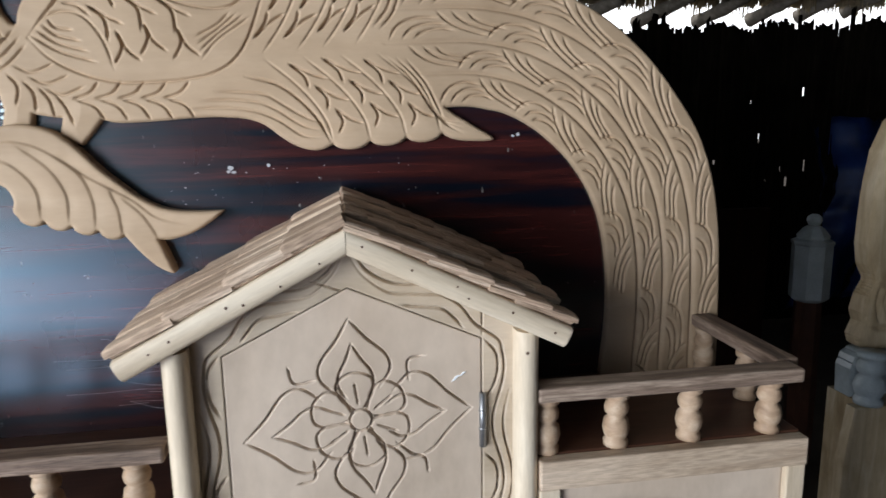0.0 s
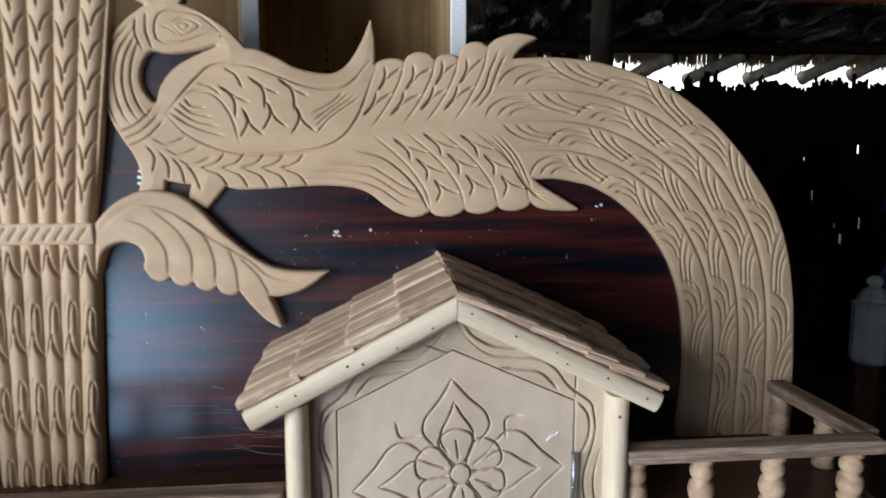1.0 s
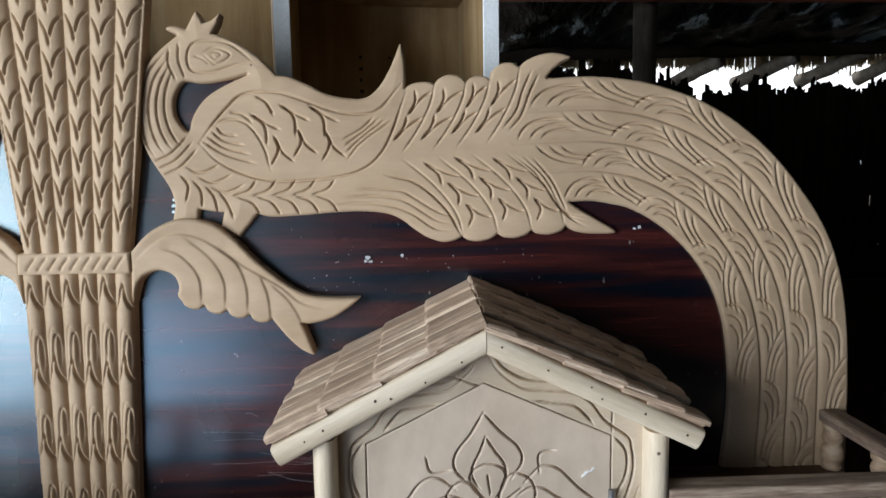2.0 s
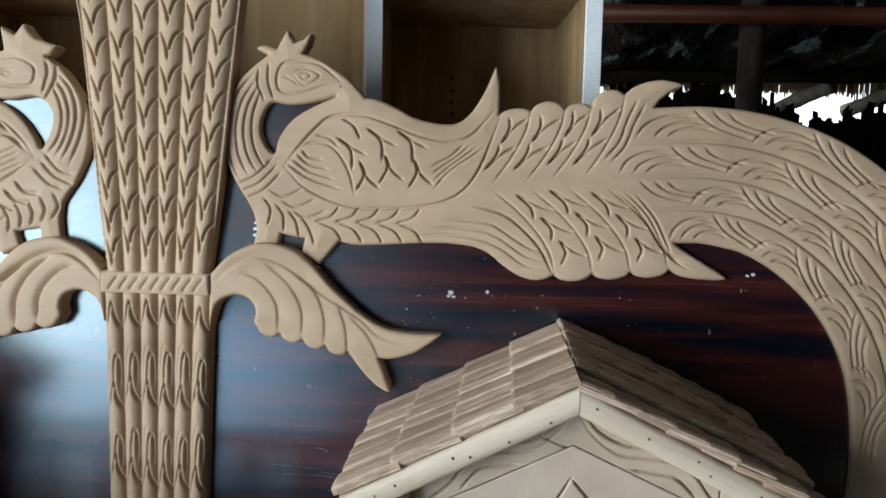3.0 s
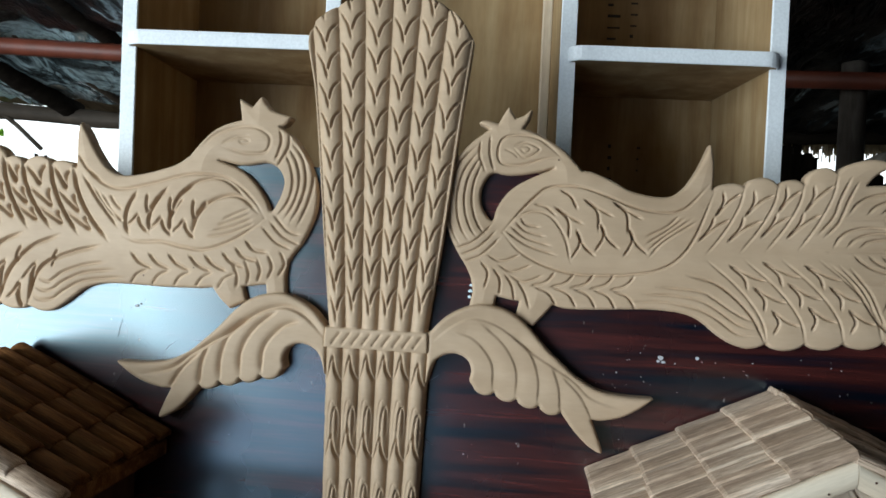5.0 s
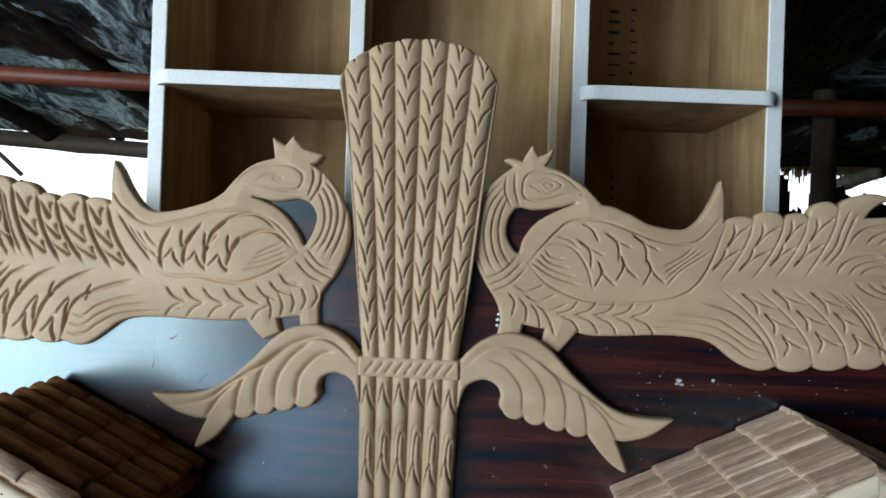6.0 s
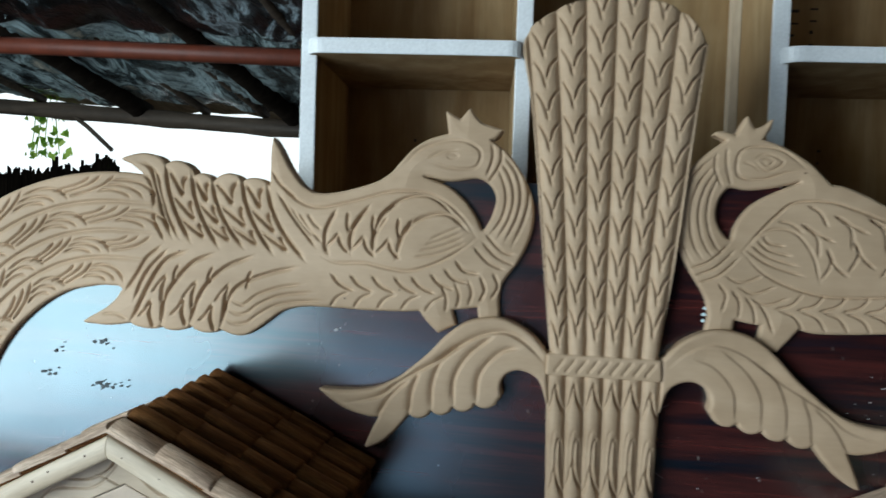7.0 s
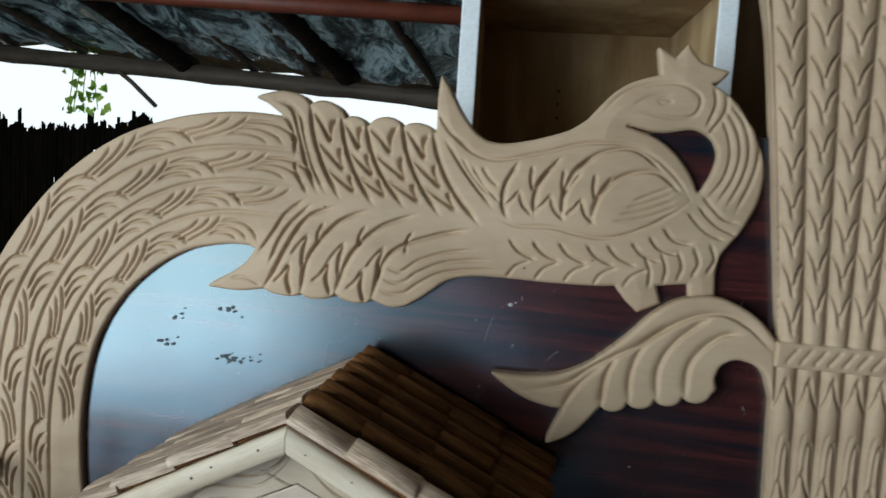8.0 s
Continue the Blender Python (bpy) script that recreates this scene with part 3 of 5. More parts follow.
def mate_outline():
    """The other bird: alike, but cut by hand with its own proportions."""
    crown = [(0.160, 1.510), (0.152, 1.514), (0.1445, 1.524), (0.150, 1.5265), (0.162, 1.530), (0.174, 1.534)]
    prongs = [(0.183, 1.543), (0.191, 1.555), (0.204, 1.539), (0.225, 1.551), (0.222, 1.532), (0.220, 1.519)]
    head = [(0.220, 1.519), (0.238, 1.514), (0.253, 1.508), (0.269, 1.497), (0.285, 1.480), (0.297, 1.465)]
    back = [(0.297, 1.465), (0.318, 1.451), (0.351, 1.440), (0.377, 1.434), (0.394, 1.432), (0.412, 1.434), (0.430, 1.446), (0.449, 1.471), (0.463, 1.496), (0.475, 1.512)]
    spike = [(0.475, 1.512), (0.4775, 1.490), (0.4775, 1.465), (0.477, 1.442)]
    upper = np.vstack([scallops((0.477, 1.442), (0.518, 1.447), 1, 0.007), scallops((0.518, 1.447), (0.563, 1.446), 1, 0.011), scallops((0.563, 1.446), (0.592, 1.454), 1, 0.006), scallops((0.592, 1.454), (0.639, 1.470), 1, 0.011)])
    fin = [(0.639, 1.470), (0.648, 1.478), (0.660, 1.4825), (0.683, 1.4845), (0.713, 1.476), (0.698, 1.468), (0.686, 1.460), (0.676, 1.453)]
    tip = [(0.704, 1.281), (0.715, 1.265), (0.733, 1.250), (0.766, 1.230), (0.748, 1.2265), (0.722, 1.226), (0.689, 1.231)]
    lower = np.vstack([scallops((0.689, 1.231), (0.638, 1.228), 1, 0.005), scallops((0.638, 1.228), (0.592, 1.232), 1, 0.006), scallops((0.592, 1.232), (0.545, 1.229), 1, 0.007)])
    belly = [(0.545, 1.229), (0.523, 1.2225), (0.505, 1.224), (0.488, 1.233), (0.471, 1.246), (0.454, 1.259), (0.437, 1.266), (0.411, 1.270), (0.368, 1.270), (0.325, 1.269), (0.275, 1.270), (0.252, 1.272)]
    legs = [(0.252, 1.272), (0.240, 1.257), (0.224, 1.243), (0.198, 1.256), (0.204, 1.276), (0.190, 1.278), (0.171, 1.281), (0.168, 1.258), (0.138, 1.258), (0.141, 1.292)]
    neck = [(0.141, 1.292), (0.139, 1.312), (0.131, 1.326), (0.117, 1.346), (0.104, 1.375), (0.099, 1.400), (0.100, 1.424), (0.109, 1.452), (0.121, 1.472), (0.137, 1.493), (0.160, 1.510)]
    tail_o, tail_i = -mapped(TAIL_O[3:], -1) * (1, -1), -mapped(TAIL_I[::-1], -1) * (1, -1)
    run = [spline(crown, 5), prongs, spline(head, 5), spline(back, 5), spline(spike, 4), upper, spline(fin, 6), tail_o, tail_i[:-1], spline(tip, 4), lower, spline(belly, 5), legs, spline(neck, 6)]
    hole = [(0.250, 1.4585), (0.222, 1.4535), (0.205, 1.4535), (0.178, 1.4575), (0.160, 1.449), (0.151, 1.432), (0.154, 1.413), (0.161, 1.397), (0.168, 1.388), (0.176, 1.404), (0.192, 1.426), (0.216, 1.4455)]
    flip = np.array((-1.0, 1.0))
    return [np.vstack([np.array(r, float) for r in run]) * flip, spline(hole, 5, True) * flip]


def mate_cuts():
    """Gouged feathers of the other bird: bold nested arcs on the wing, deep vees between curved ribs on the train."""
    raw = []
    # neck, rings and head
    n1 = np.array([(0.136, 1.494), (0.116, 1.472), (0.107, 1.438), (0.112, 1.404), (0.127, 1.366)])
    n4 = np.array([(0.152, 1.476), (0.141, 1.452), (0.137, 1.428), (0.143, 1.402), (0.158, 1.380)])
    raw += [(n1 + (n4 - n1) * f, 0.0030) for f in (0.0, 0.34, 0.66, 1.0)]
    raw += [([(0.160, 1.506), (0.157, 1.486), (0.165, 1.461)], 0.003), ([(0.146, 1.501), (0.147, 1.478), (0.163, 1.451)], 0.003)]
    raw += [([(0.178, 1.363), (0.158, 1.343), (0.135, 1.333)], 0.0034), ([(0.167, 1.371), (0.147, 1.351), (0.120, 1.339)], 0.0034), ([(0.163, 1.382), (0.140, 1.359), (0.121, 1.354)], 0.003)]
    raw.append(([(0.281, 1.471), (0.261, 1.494), (0.231, 1.506), (0.200, 1.508), (0.178, 1.498), (0.174, 1.485), (0.183, 1.472), (0.213, 1.471), (0.248, 1.479)], 0.0022))
    raw += [([(0.248, 1.482), (0.226, 1.493), (0.203, 1.495)], 0.0015), ([(0.222, 1.489), (0.214, 1.484), (0.205, 1.487), (0.213, 1.491), (0.222, 1.489)], 0.0013)]
    # wing: border, three ribs, a dome with a fan of lines
    raw.append(([(0.465, 1.452), (0.439, 1.424), (0.403, 1.411), (0.351, 1.421), (0.305, 1.434), (0.274, 1.437), (0.242, 1.434), (0.215, 1.420), (0.191, 1.398), (0.176, 1.376)], 0.0034))
    raw.append(([(0.393, 1.341), (0.370, 1.334), (0.331, 1.335), (0.299, 1.329), (0.264, 1.327), (0.223, 1.342), (0.189, 1.364), (0.176, 1.376)], 0.0030))
    ribs = [[(0.374, 1.410), (0.388, 1.383), (0.390, 1.358), (0.383, 1.343)], [(0.325, 1.418), (0.345, 1.392), (0.353, 1.368), (0.351, 1.347)], [(0.283, 1.423), (0.307, 1.405), (0.319, 1.374), (0.319, 1.347)]]
    raw += [(r, 0.0052) for r in ribs]
    raw.append(([(0.286, 1.341), (0.278, 1.372), (0.260, 1.395), (0.233, 1.406), (0.210, 1.403), (0.186, 1.383)], 0.0052))
    raw.append(([(0.311, 1.397), (0.288, 1.421), (0.258, 1.431), (0.234, 1.427), (0.206, 1.405)], 0.0040))
    for k, x in enumerate((0.371, 0.334, 0.298)):
        z = 1.376 - 0.003 * k
        raw += [([(x, z), (x - 0.005, z - 0.016), (x - 0.017, z - 0.028)], 0.0044), ([(x, z), (x + 0.007, z - 0.010), (x + 0.017, z - 0.019)], 0.0036)]
        raw += [([(x - 0.014, z + 0.030), (x - 0.013, z + 0.014), (x - 0.016, z + 0.001)], 0.0040), ([(x - 0.016, z + 0.001), (x - 0.025, z + 0.014), (x - 0.034, z + 0.028)], 0.0034)]
    raw += [([(0.239 + 0.008 * k, 1.371 - 0.0085 * k), (0.218 + 0.003 * k, 1.381 - 0.0095 * k), (0.197 - 0.003 * k, 1.390 - 0.0070 * k)], 0.0020) for k in range(4)]
    # breast: herringbone strokes that climb towards the throat
    for k, x in enumerate((0.379, 0.351, 0.320, 0.288, 0.264, 0.237, 0.218, 0.203)):
        z = 1.318 + 0.0016 * max(k - 3, 0) ** 2
        raw.append(([(x, z), (x - 0.013, z - 0.014), (x - 0.034, z - 0.023 + 0.002 * max(k - 4, 0))], 0.0040))
    for k in range(5):
        x = 0.379 - 0.034 * k
        raw.append(([(x, 1.271), (x - 0.010, 1.285), (x - 0.027, 1.2935)], 0.0026))
    for k in range(5):
        x, z = 0.214 - 0.0155 * k, 1.273 + 0.005 * k
        raw.append(([(x, z), (x - 0.001 - 0.002 * k, z + 0.018), (x + 0.006 - 0.002 * k, z + 0.037)], 0.0030))
    # upper train: ribs from the notches down to the spine, three vees between each two
    notch = [(0.640, 1.470), (0.598, 1.456), (0.566, 1.449), (0.520, 1.452), (0.481, 1.443)]
    foot = [(0.594, 1.354), (0.550, 1.348), (0.511, 1.348), (0.466, 1.341), (0.417, 1.333)]

    def rib(j, u):
        a, b = np.array(notch[j]), np.array(foot[j])
        return np.array((a[0] + (b[0] - a[0]) * (0.30 * u + 0.70 * u**2.2), a[1] + (b[1] - a[1]) * u))

    for j in range(5):
        raw.append(([rib(j, u) for u in (0.0, 0.25, 0.5, 0.75, 1.0)], 0.0062))
    for j in range(4):
        for u, size in ((0.10, 1.0), (0.42, 0.9), (0.72, 0.65)):
            m = lambda f, v: rib(j, min(v, 1.0)) * (1 - f) + rib(j + 1, min(v, 1.0)) * f
            apex = m(0.52 if u < 0.4 else 0.64, u + 0.27 * size)
            raw.append(([m(0.08, u - 0.02), m(0.34, u + 0.10 * size), apex], 0.0056))
            raw.append(([apex, m(0.66 if u < 0.4 else 0.72, u + 0.08 * size), m(0.86, u - 0.04)], 0.0056))
    for k in range(2):
        raw.append(([(0.684 - 0.013 * k, 1.471 - 0.002 * k), (0.664 - 0.012 * k, 1.461 - 0.010 * k), (0.652 - 0.008 * k, 1.430 - 0.007 * k), (0.638 - 0.007 * k, 1.388), (0.624 - 0.011 * k, 1.360)], 0.0054))
    raw += [([(0.675, 1.451), (0.665, 1.443), (0.657, 1.422), (0.656, 1.404)], 0.005), ([(0.655, 1.397), (0.652, 1.381), (0.637, 1.357)], 0.0044)]
    # strokes between the train and the wing, and along the spike
    for k, (x, z) in enumerate(((0.463, 1.430), (0.443, 1.411), (0.430, 1.403), (0.417, 1.402))):
        d = (0.061, 0.036, 0.037, 0.021)[k]
        raw.append(([(x, z), (x - 0.45 * d, z - 0.62 * d), (x - d, z - (1.25 - 0.06 * k) * d)], 0.0042 - 0.0004 * k))
    raw.append(([(0.476, 1.464), (0.459, 1.441), (0.433, 1.422)], 0.0034))
    # lower train: long ribs that sweep from the spine to the notches, with forked strokes
    sweep = [[(0.597, 1.343), (0.633, 1.328), (0.657, 1.294), (0.675, 1.257), (0.689, 1.231)], [(0.555, 1.341), (0.590, 1.326), (0.618, 1.296), (0.634, 1.267), (0.638, 1.228)]]
    sweep += [[(0.494, 1.340), (0.538, 1.322), (0.568, 1.294), (0.584, 1.265), (0.593, 1.232)], [(0.428, 1.326), (0.473, 1.315), (0.515, 1.297), (0.535, 1.272), (0.545, 1.229)]]
    raw += [(p, 0.0060) for p in sweep]
    raw += [([(0.639, 1.349), (0.664, 1.329), (0.678, 1.306), (0.698, 1.277)], 0.0046), ([(0.630, 1.343), (0.655, 1.319), (0.671, 1.294), (0.682, 1.265)], 0.0046), ([(0.692, 1.236), (0.712, 1.244), (0.735, 1.243)], 0.0024)]
    for j in range(3):
        x, z = (0.655, 0.603, 0.558)[j], (1.267, 1.272, 1.266)[j]
        raw += [([(x, z), (x + 0.002, z - 0.022), (x - 0.004, z - 0.042)], 0.0056), ([(x, z), (x + 0.009, z - 0.015), (x + 0.021, z - 0.026)], 0.0036)]
        x, z = (0.632, 0.584, 0.533)[j], (1.305, 1.298, 1.296)[j]
        raw += [([(x, z), (x + 0.005, z - 0.019), (x + 0.006, z - 0.042)], 0.0048), ([(x, z), (x + 0.012, z - 0.014), (x + 0.021, z - 0.027)], 0.0032)]
        x, z = (0.611, 0.557, 0.497)[j], (1.322, 1.321, 1.318)[j]
        raw.append(([(x, z), (x + 0.007, z - 0.013), (x + 0.008, z - 0.028)], 0.0034))
    # flank: flowing lines that end in a curl
    for k in range(3):
        raw.append(([(0.540 - 0.005 * k, 1.247 + 0.013 * k), (0.524 - 0.006 * k, 1.239 + 0.014 * k), (0.503, 1.242 + 0.0145 * k), (0.487, 1.254 + 0.0145 * k), (0.458, 1.270 + 0.012 * k), (0.417 + 0.008 * k, 1.277 + 0.011 * k), (0.386 + 0.016 * k, 1.279 + 0.011 * k)], 0.0030))
    return [cut(np.array(p, float) * (-1, 1), d * 1.2, 0.0030 if d > 0.0045 else 0.0024, 0.0015) for p, d in raw]


def tail_cuts(side):
    """Long dividing lines down the tail and groups of nested strokes between them."""
    out = []
    bands = (0.0, 0.25, 0.49, 0.74, 1.0)
    for f in bands[1:-1]:
        line = [tail_at(s, f + (0.02 if f < 0.3 else 0.0) * s) for s in np.linspace(-0.085, 1.0, 28)]
        out.append(cut(mapped(line, side), 0.0046, 0.0034, 0.0018, True, 3))
    rnd = random.Random(11 if side > 0 else 23)
    for k in range(4):
        f0, f1 = bands[k] + 0.025, bands[k + 1] - 0.02
        fm = (f0 + f1) / 2
        s, flip = (-0.01, -0.045, -0.078, -0.035)[k], 1 if k == 1 else 0
        h = f1 - f0
        while s < (0.90 if k else 0.62):
            for j in range(3):
                d = j * 0.024 + rnd.uniform(-0.003, 0.003)
                if flip:
                    way = [(d, 0.98 - 0.03 * j), (d + 0.010, 0.72), (d + 0.026, 0.46 + 0.06 * j), (d + 0.050, 0.28 + 0.12 * j), (0.6 * d + 0.088, 0.15 + 0.17 * j)]
                else:
                    way = [(d, 0.05), (d + 0.014, 0.40 - 0.08 * j), (d + 0.034, 0.66 - 0.16 * j), (0.8 * d + 0.062, 0.78 - 0.21 * j), (0.5 * d + 0.095, 0.74 - 0.23 * j)]
                q = mapped([tail_at(s + u, f0 + v * h) for u, v in way], side)
                out.append(cut(q if (side > 0) == bool(flip) else q[::-1], 0.0044 if side > 0 else 0.0048, 0.0017 if side > 0 else 0.0025, 0.0012))
            s += (0.082 if flip else 0.090) + rnd.uniform(-0.004, 0.006)
            flip = 1 - flip
    return out


def bird_swell(side):
    m = np.array([[0.29, 1.375]])
    cx, cz = mapped(m, side)[0]

    def swell(x, z, d):
        e = ((x - cx) / 0.115) ** 2 + ((z - cz) / 0.048) ** 2
        return 0.003 * np.exp(-e) + 0.003 * np.clip(d / 0.03, 0, 1)

    return swell


for side, outline, cuts in ((1, bird_outline(), bird_cuts()), (-1, mate_outline(), mate_cuts() + tail_cuts(-1))):
    carving("peacock_carving", outline, cuts, FRET_BACK, 0.020, 0.0012, 0.005, bird_swell(side), CARVED, headboard)


# leaf scrolls on which the birds stand
def leaf_side(points, side):
    """Lays a leaf out for its side; the mirrored one has a slightly longer tip."""
    p = np.array(points, float)
    return p if side > 0 else np.stack([-(p[:, 0] + 0.11 * np.clip(p[:, 0] - 0.28, 0, 1)), p[:, 1]], 1)


def leaf_outline(side):
    top = [(0.072, 1.226), (0.093, 1.249), (0.116, 1.263), (0.139, 1.270), (0.165, 1.268), (0.188, 1.260), (0.211, 1.242), (0.234, 1.217), (0.257, 1.196), (0.279, 1.178), (0.306, 1.164), (0.339, 1.1585), (0.379, 1.158)]
    under = [(0.379, 1.158), (0.362, 1.144), (0.340, 1.131), (0.314, 1.124), (0.299, 1.124)]
    tip = [(0.299, 1.124), (0.307, 1.105), (0.314, 1.081), (0.296, 1.088), (0.277, 1.106), (0.258, 1.130)]
    lobes = scallops((0.258, 1.131), (0.137, 1.158), 4, 0.008)
    curl = [(0.137, 1.158), (0.132, 1.166), (0.134, 1.179), (0.128, 1.193), (0.113, 1.2005), (0.097, 1.198), (0.084, 1.189), (0.077, 1.173), (0.071, 1.150)]
    run = np.vstack([spline(top, 6), spline(under, 5), spline(tip, 6), lobes, spline(curl, 5)])
    return [leaf_side(run, side)]


def leaf_cuts(side):
    raw = [([(0.075, 1.212), (0.102, 1.237), (0.130, 1.250), (0.159, 1.246), (0.184, 1.233), (0.216, 1.209), (0.244, 1.192), (0.273, 1.174), (0.298, 1.153), (0.339, 1.141)], 0.005)]
    raw += [([(0.108, 1.232), (0.137, 1.222), (0.162, 1.192), (0.165, 1.153)], 0.0045), ([(0.143, 1.247), (0.178, 1.217), (0.196, 1.184), (0.196, 1.147)], 0.0045)]
    raw += [([(0.184, 1.233), (0.213, 1.209), (0.226, 1.175), (0.226, 1.139)], 0.0045), ([(0.244, 1.192), (0.254, 1.164), (0.257, 1.130)], 0.0045), ([(0.257, 1.180), (0.282, 1.156), (0.300, 1.124)], 0.0045)]
    out = []
    for p, d in raw:
        q = leaf_side(p, side)
        out.append(cut(q, d * 0.45, 0.011, 0.0013, True) if side > 0 else cut(q[::-1], d * 1.25, 0.0050, 0.0015, True))
    return out


for side in (1, -1):
    carving("leaf_carving", leaf_outline(side), leaf_cuts(side), FRET_BACK, 0.034, 0.0013, 0.006, None, CARVED, headboard)

# wheat sheaf: six ears that spread above a plaited band, six stalks below it
def sheaf_half(z):
    """Half the width of the sheaf at the height z."""
    u = (z - 1.23) / 0.44
    return np.where(z > 1.2, 0.070 + 0.038 * u + 0.010 * u * u, 0.0735 - 0.030 * (1.2 - z))


def sheaf_outline():
    left = [(-0.071, 1.228), (-0.083, 1.337), (-0.094, 1.441), (-0.108, 1.560), (-0.121, 1.632), (-0.112, 1.661)]
    dome = [(-0.112, 1.661), (-0.076, 1.685), (-0.037, 1.697), (0.0, 1.700), (0.037, 1.696), (0.072, 1.684), (0.096, 1.665), (0.116, 1.636)]
    right = [(0.116, 1.636), (0.104, 1.530), (0.090, 1.391), (0.076, 1.281), (0.069, 1.228)]
    foot = [(0.0725, 1.228), (0.074, 1.195), (0.072, 1.165), (0.069, 1.05), (0.066, 0.92), (0.064, 0.842), (-0.064, 0.842), (-0.067, 0.92), (-0.070, 1.05), (-0.073, 1.165), (-0.0755, 1.195), (-0.0745, 1.228)]
    return [np.vstack([spline(left, 6), spline(dome, 5), spline(right, 6), np.array(foot)])]


def sheaf_swell(x, z, d):
    """Six round ears side by side, the band proud of them, and six stalks."""
    half = sheaf_half(z)
    across = ((x / half * 3) % 1.0) * 2 - 1
    bead = np.sqrt(np.clip(1 - 0.95 * across**2, 0, 1))
    body = 0.012 * bead - 0.007
    band = (z < 1.2265) & (z > 1.1985)
    plait = 0.006 + 0.0012 * np.sin(np.clip((z - 1.1985) / 0.028, 0, 1) * math.pi)
    return np.where(band, plait, body)


def sheaf_cuts():
    out = []
    rnd = random.Random(4)
    for k in range(6):
        f0, f1, fm = (k - 3) / 3, (k - 2) / 3, (k - 2.5) / 3

        def at(f, z):
            return (float(f * sheaf_half(np.array(z))), z)

        z = 1.243 + 0.012 * (k % 2) + 0.004 * (k % 3)
        while z < 1.69:
            j = rnd.uniform(-0.003, 0.003)
            out.append(cut([at(fm, z + 0.003 + j), at(fm + 0.060, z + 0.022 + j), at(f1 - 0.015, z + 0.034 + j)], 0.0052, 0.0012, 0.0018))
            out.append(cut([at(fm + 0.006, z - 0.008 + j), at(fm - 0.040, z + 0.013 + j), at(f0 + 0.030, z + 0.034 + j)], 0.0052, 0.0018, 0.0012))
            z += 0.0425
        for z0 in (1.152, 1.045, 0.938, 0.835):
            j = rnd.uniform(-0.006, 0.006)
            z = z0 + j
            out.append(cut([at(fm, z + 0.040), at(fm + 0.05, z + 0.018), at(f1 - 0.01, z)], 0.0050, 0.0013, 0.0022))
            out.append(cut([at(fm - 0.02, z + 0.036), at(fm - 0.08, z + 0.014), at(f0 + 0.015, z - 0.002)], 0.0036, 0.0018, 0.0012))
            if rnd.random() < 0.8:
                out.append(cut([at(f0 + 0.09, z - 0.088), at(f0 + 0.10, z - 0.048), at(fm - 0.02, z - 0.026), at(fm + 0.05, z - 0.030)], 0.0018, 0.0014, 0.0011))
            out.append(cut([at(fm + 0.00, z - 0.080), at(fm + 0.01, z - 0.050), at(fm + 0.06, z - 0.034), at(f1 - 0.06, z - 0.046), at(f1 - 0.055, z - 0.082)], 0.0026, 0.0012, 0.0016))
    for k in range(9):
        x = -0.060 + 0.0145 * k
        out.append(cut([(x - 0.004, 1.2025), (x + 0.002, 1.211), (x + 0.010, 1.222)], 0.0028, 0.0026, 0.0014))
    return out


carving("wheat_sheaf", sheaf_outline(), sheaf_cuts(), FRET_BACK - 0.004, 0.026, 0.0012, 0.004, sheaf_swell, CARVED, headboard)


# lacquered board behind the fretwork
def back_panel():
    mid = [tuple(tail_at(s, 0.55)) for s in np.linspace(0.12, 1.0, 18)]
    half = [(0.0, 1.440), (0.12, 1.456), (0.20, 1.458), (0.27, 1.440), (0.36, 1.418), (0.48, 1.425), (0.60, 1.430)] + mid
    ring = np.array(half + [(-x, z) for x, z in half[:0:-1]])
    bm = bmesh.new()
    front = [bm.verts.new((x, PANEL_FRONT, z)) for x, z in ring]
    f = bm.faces.new(front)
    r = bmesh.ops.extrude_face_region(bm, geom=[f])
    for v in r["geom"]:
        if isinstance(v, bmesh.types.BMVert):
            v.co.y += 0.02
    bmesh.ops.recalc_face_normals(bm, faces=bm.faces)
    return part("back_panel", bm, PANEL, headboard, "glossy dark red striped veneer panel with flecks")


back_panel()


def fleck(x, z, r, seed, mat, label):
    """A thin ragged splash on the lacquer."""
    rnd = random.Random(seed)
    bm = bmesh.new()
    ring = [bm.verts.new((x + r * rnd.uniform(0.5, 1.0) * math.cos(a), PANEL_FRONT - 0.0016, z + r * rnd.uniform(0.4, 0.9) * math.sin(a))) for a in np.linspace(0, 2 * math.pi, 11)[:-1]]
    f = bm.faces.new(ring)
    g = bmesh.ops.extrude_face_region(bm, geom=[f])
    for v in g["geom"]:
        if isinstance(v, bmesh.types.BMVert):
            v.co.y = PANEL_FRONT + 0.001
    bmesh.ops.recalc_face_normals(bm, faces=bm.faces)
    part("fleck", bm, mat, headboard, label)


for x, z, r in ((0.388, 1.211, 0.0045), (0.392, 1.205, 0.0035), (0.385, 1.206, 0.003), (0.436, 1.213, 0.0032), (0.769, 1.246, 0.004), (0.762, 1.244, 0.0026), (-0.372, 1.238, 0.0034), (-0.366, 1.241, 0.002)):
    fleck(x, z, r, int(x * 1000), CHALK, "splash of white paint")
for x, z, r in ((0.1250, 1.279, 0.0032), (0.1262, 1.287, 0.0040), (0.1275, 1.295, 0.0034), (0.1292, 1.303, 0.0024)):
    fleck(x, z, r, int(z * 1000), SMEAR, "pale blue paint smear")
_r = random.Random(31)
for _ in range(26):
    fleck(_r.uniform(0.30, 0.62), _r.uniform(1.165, 1.22), _r.uniform(0.0005, 0.0012), _r.random(), CHALK, "white paint speck")
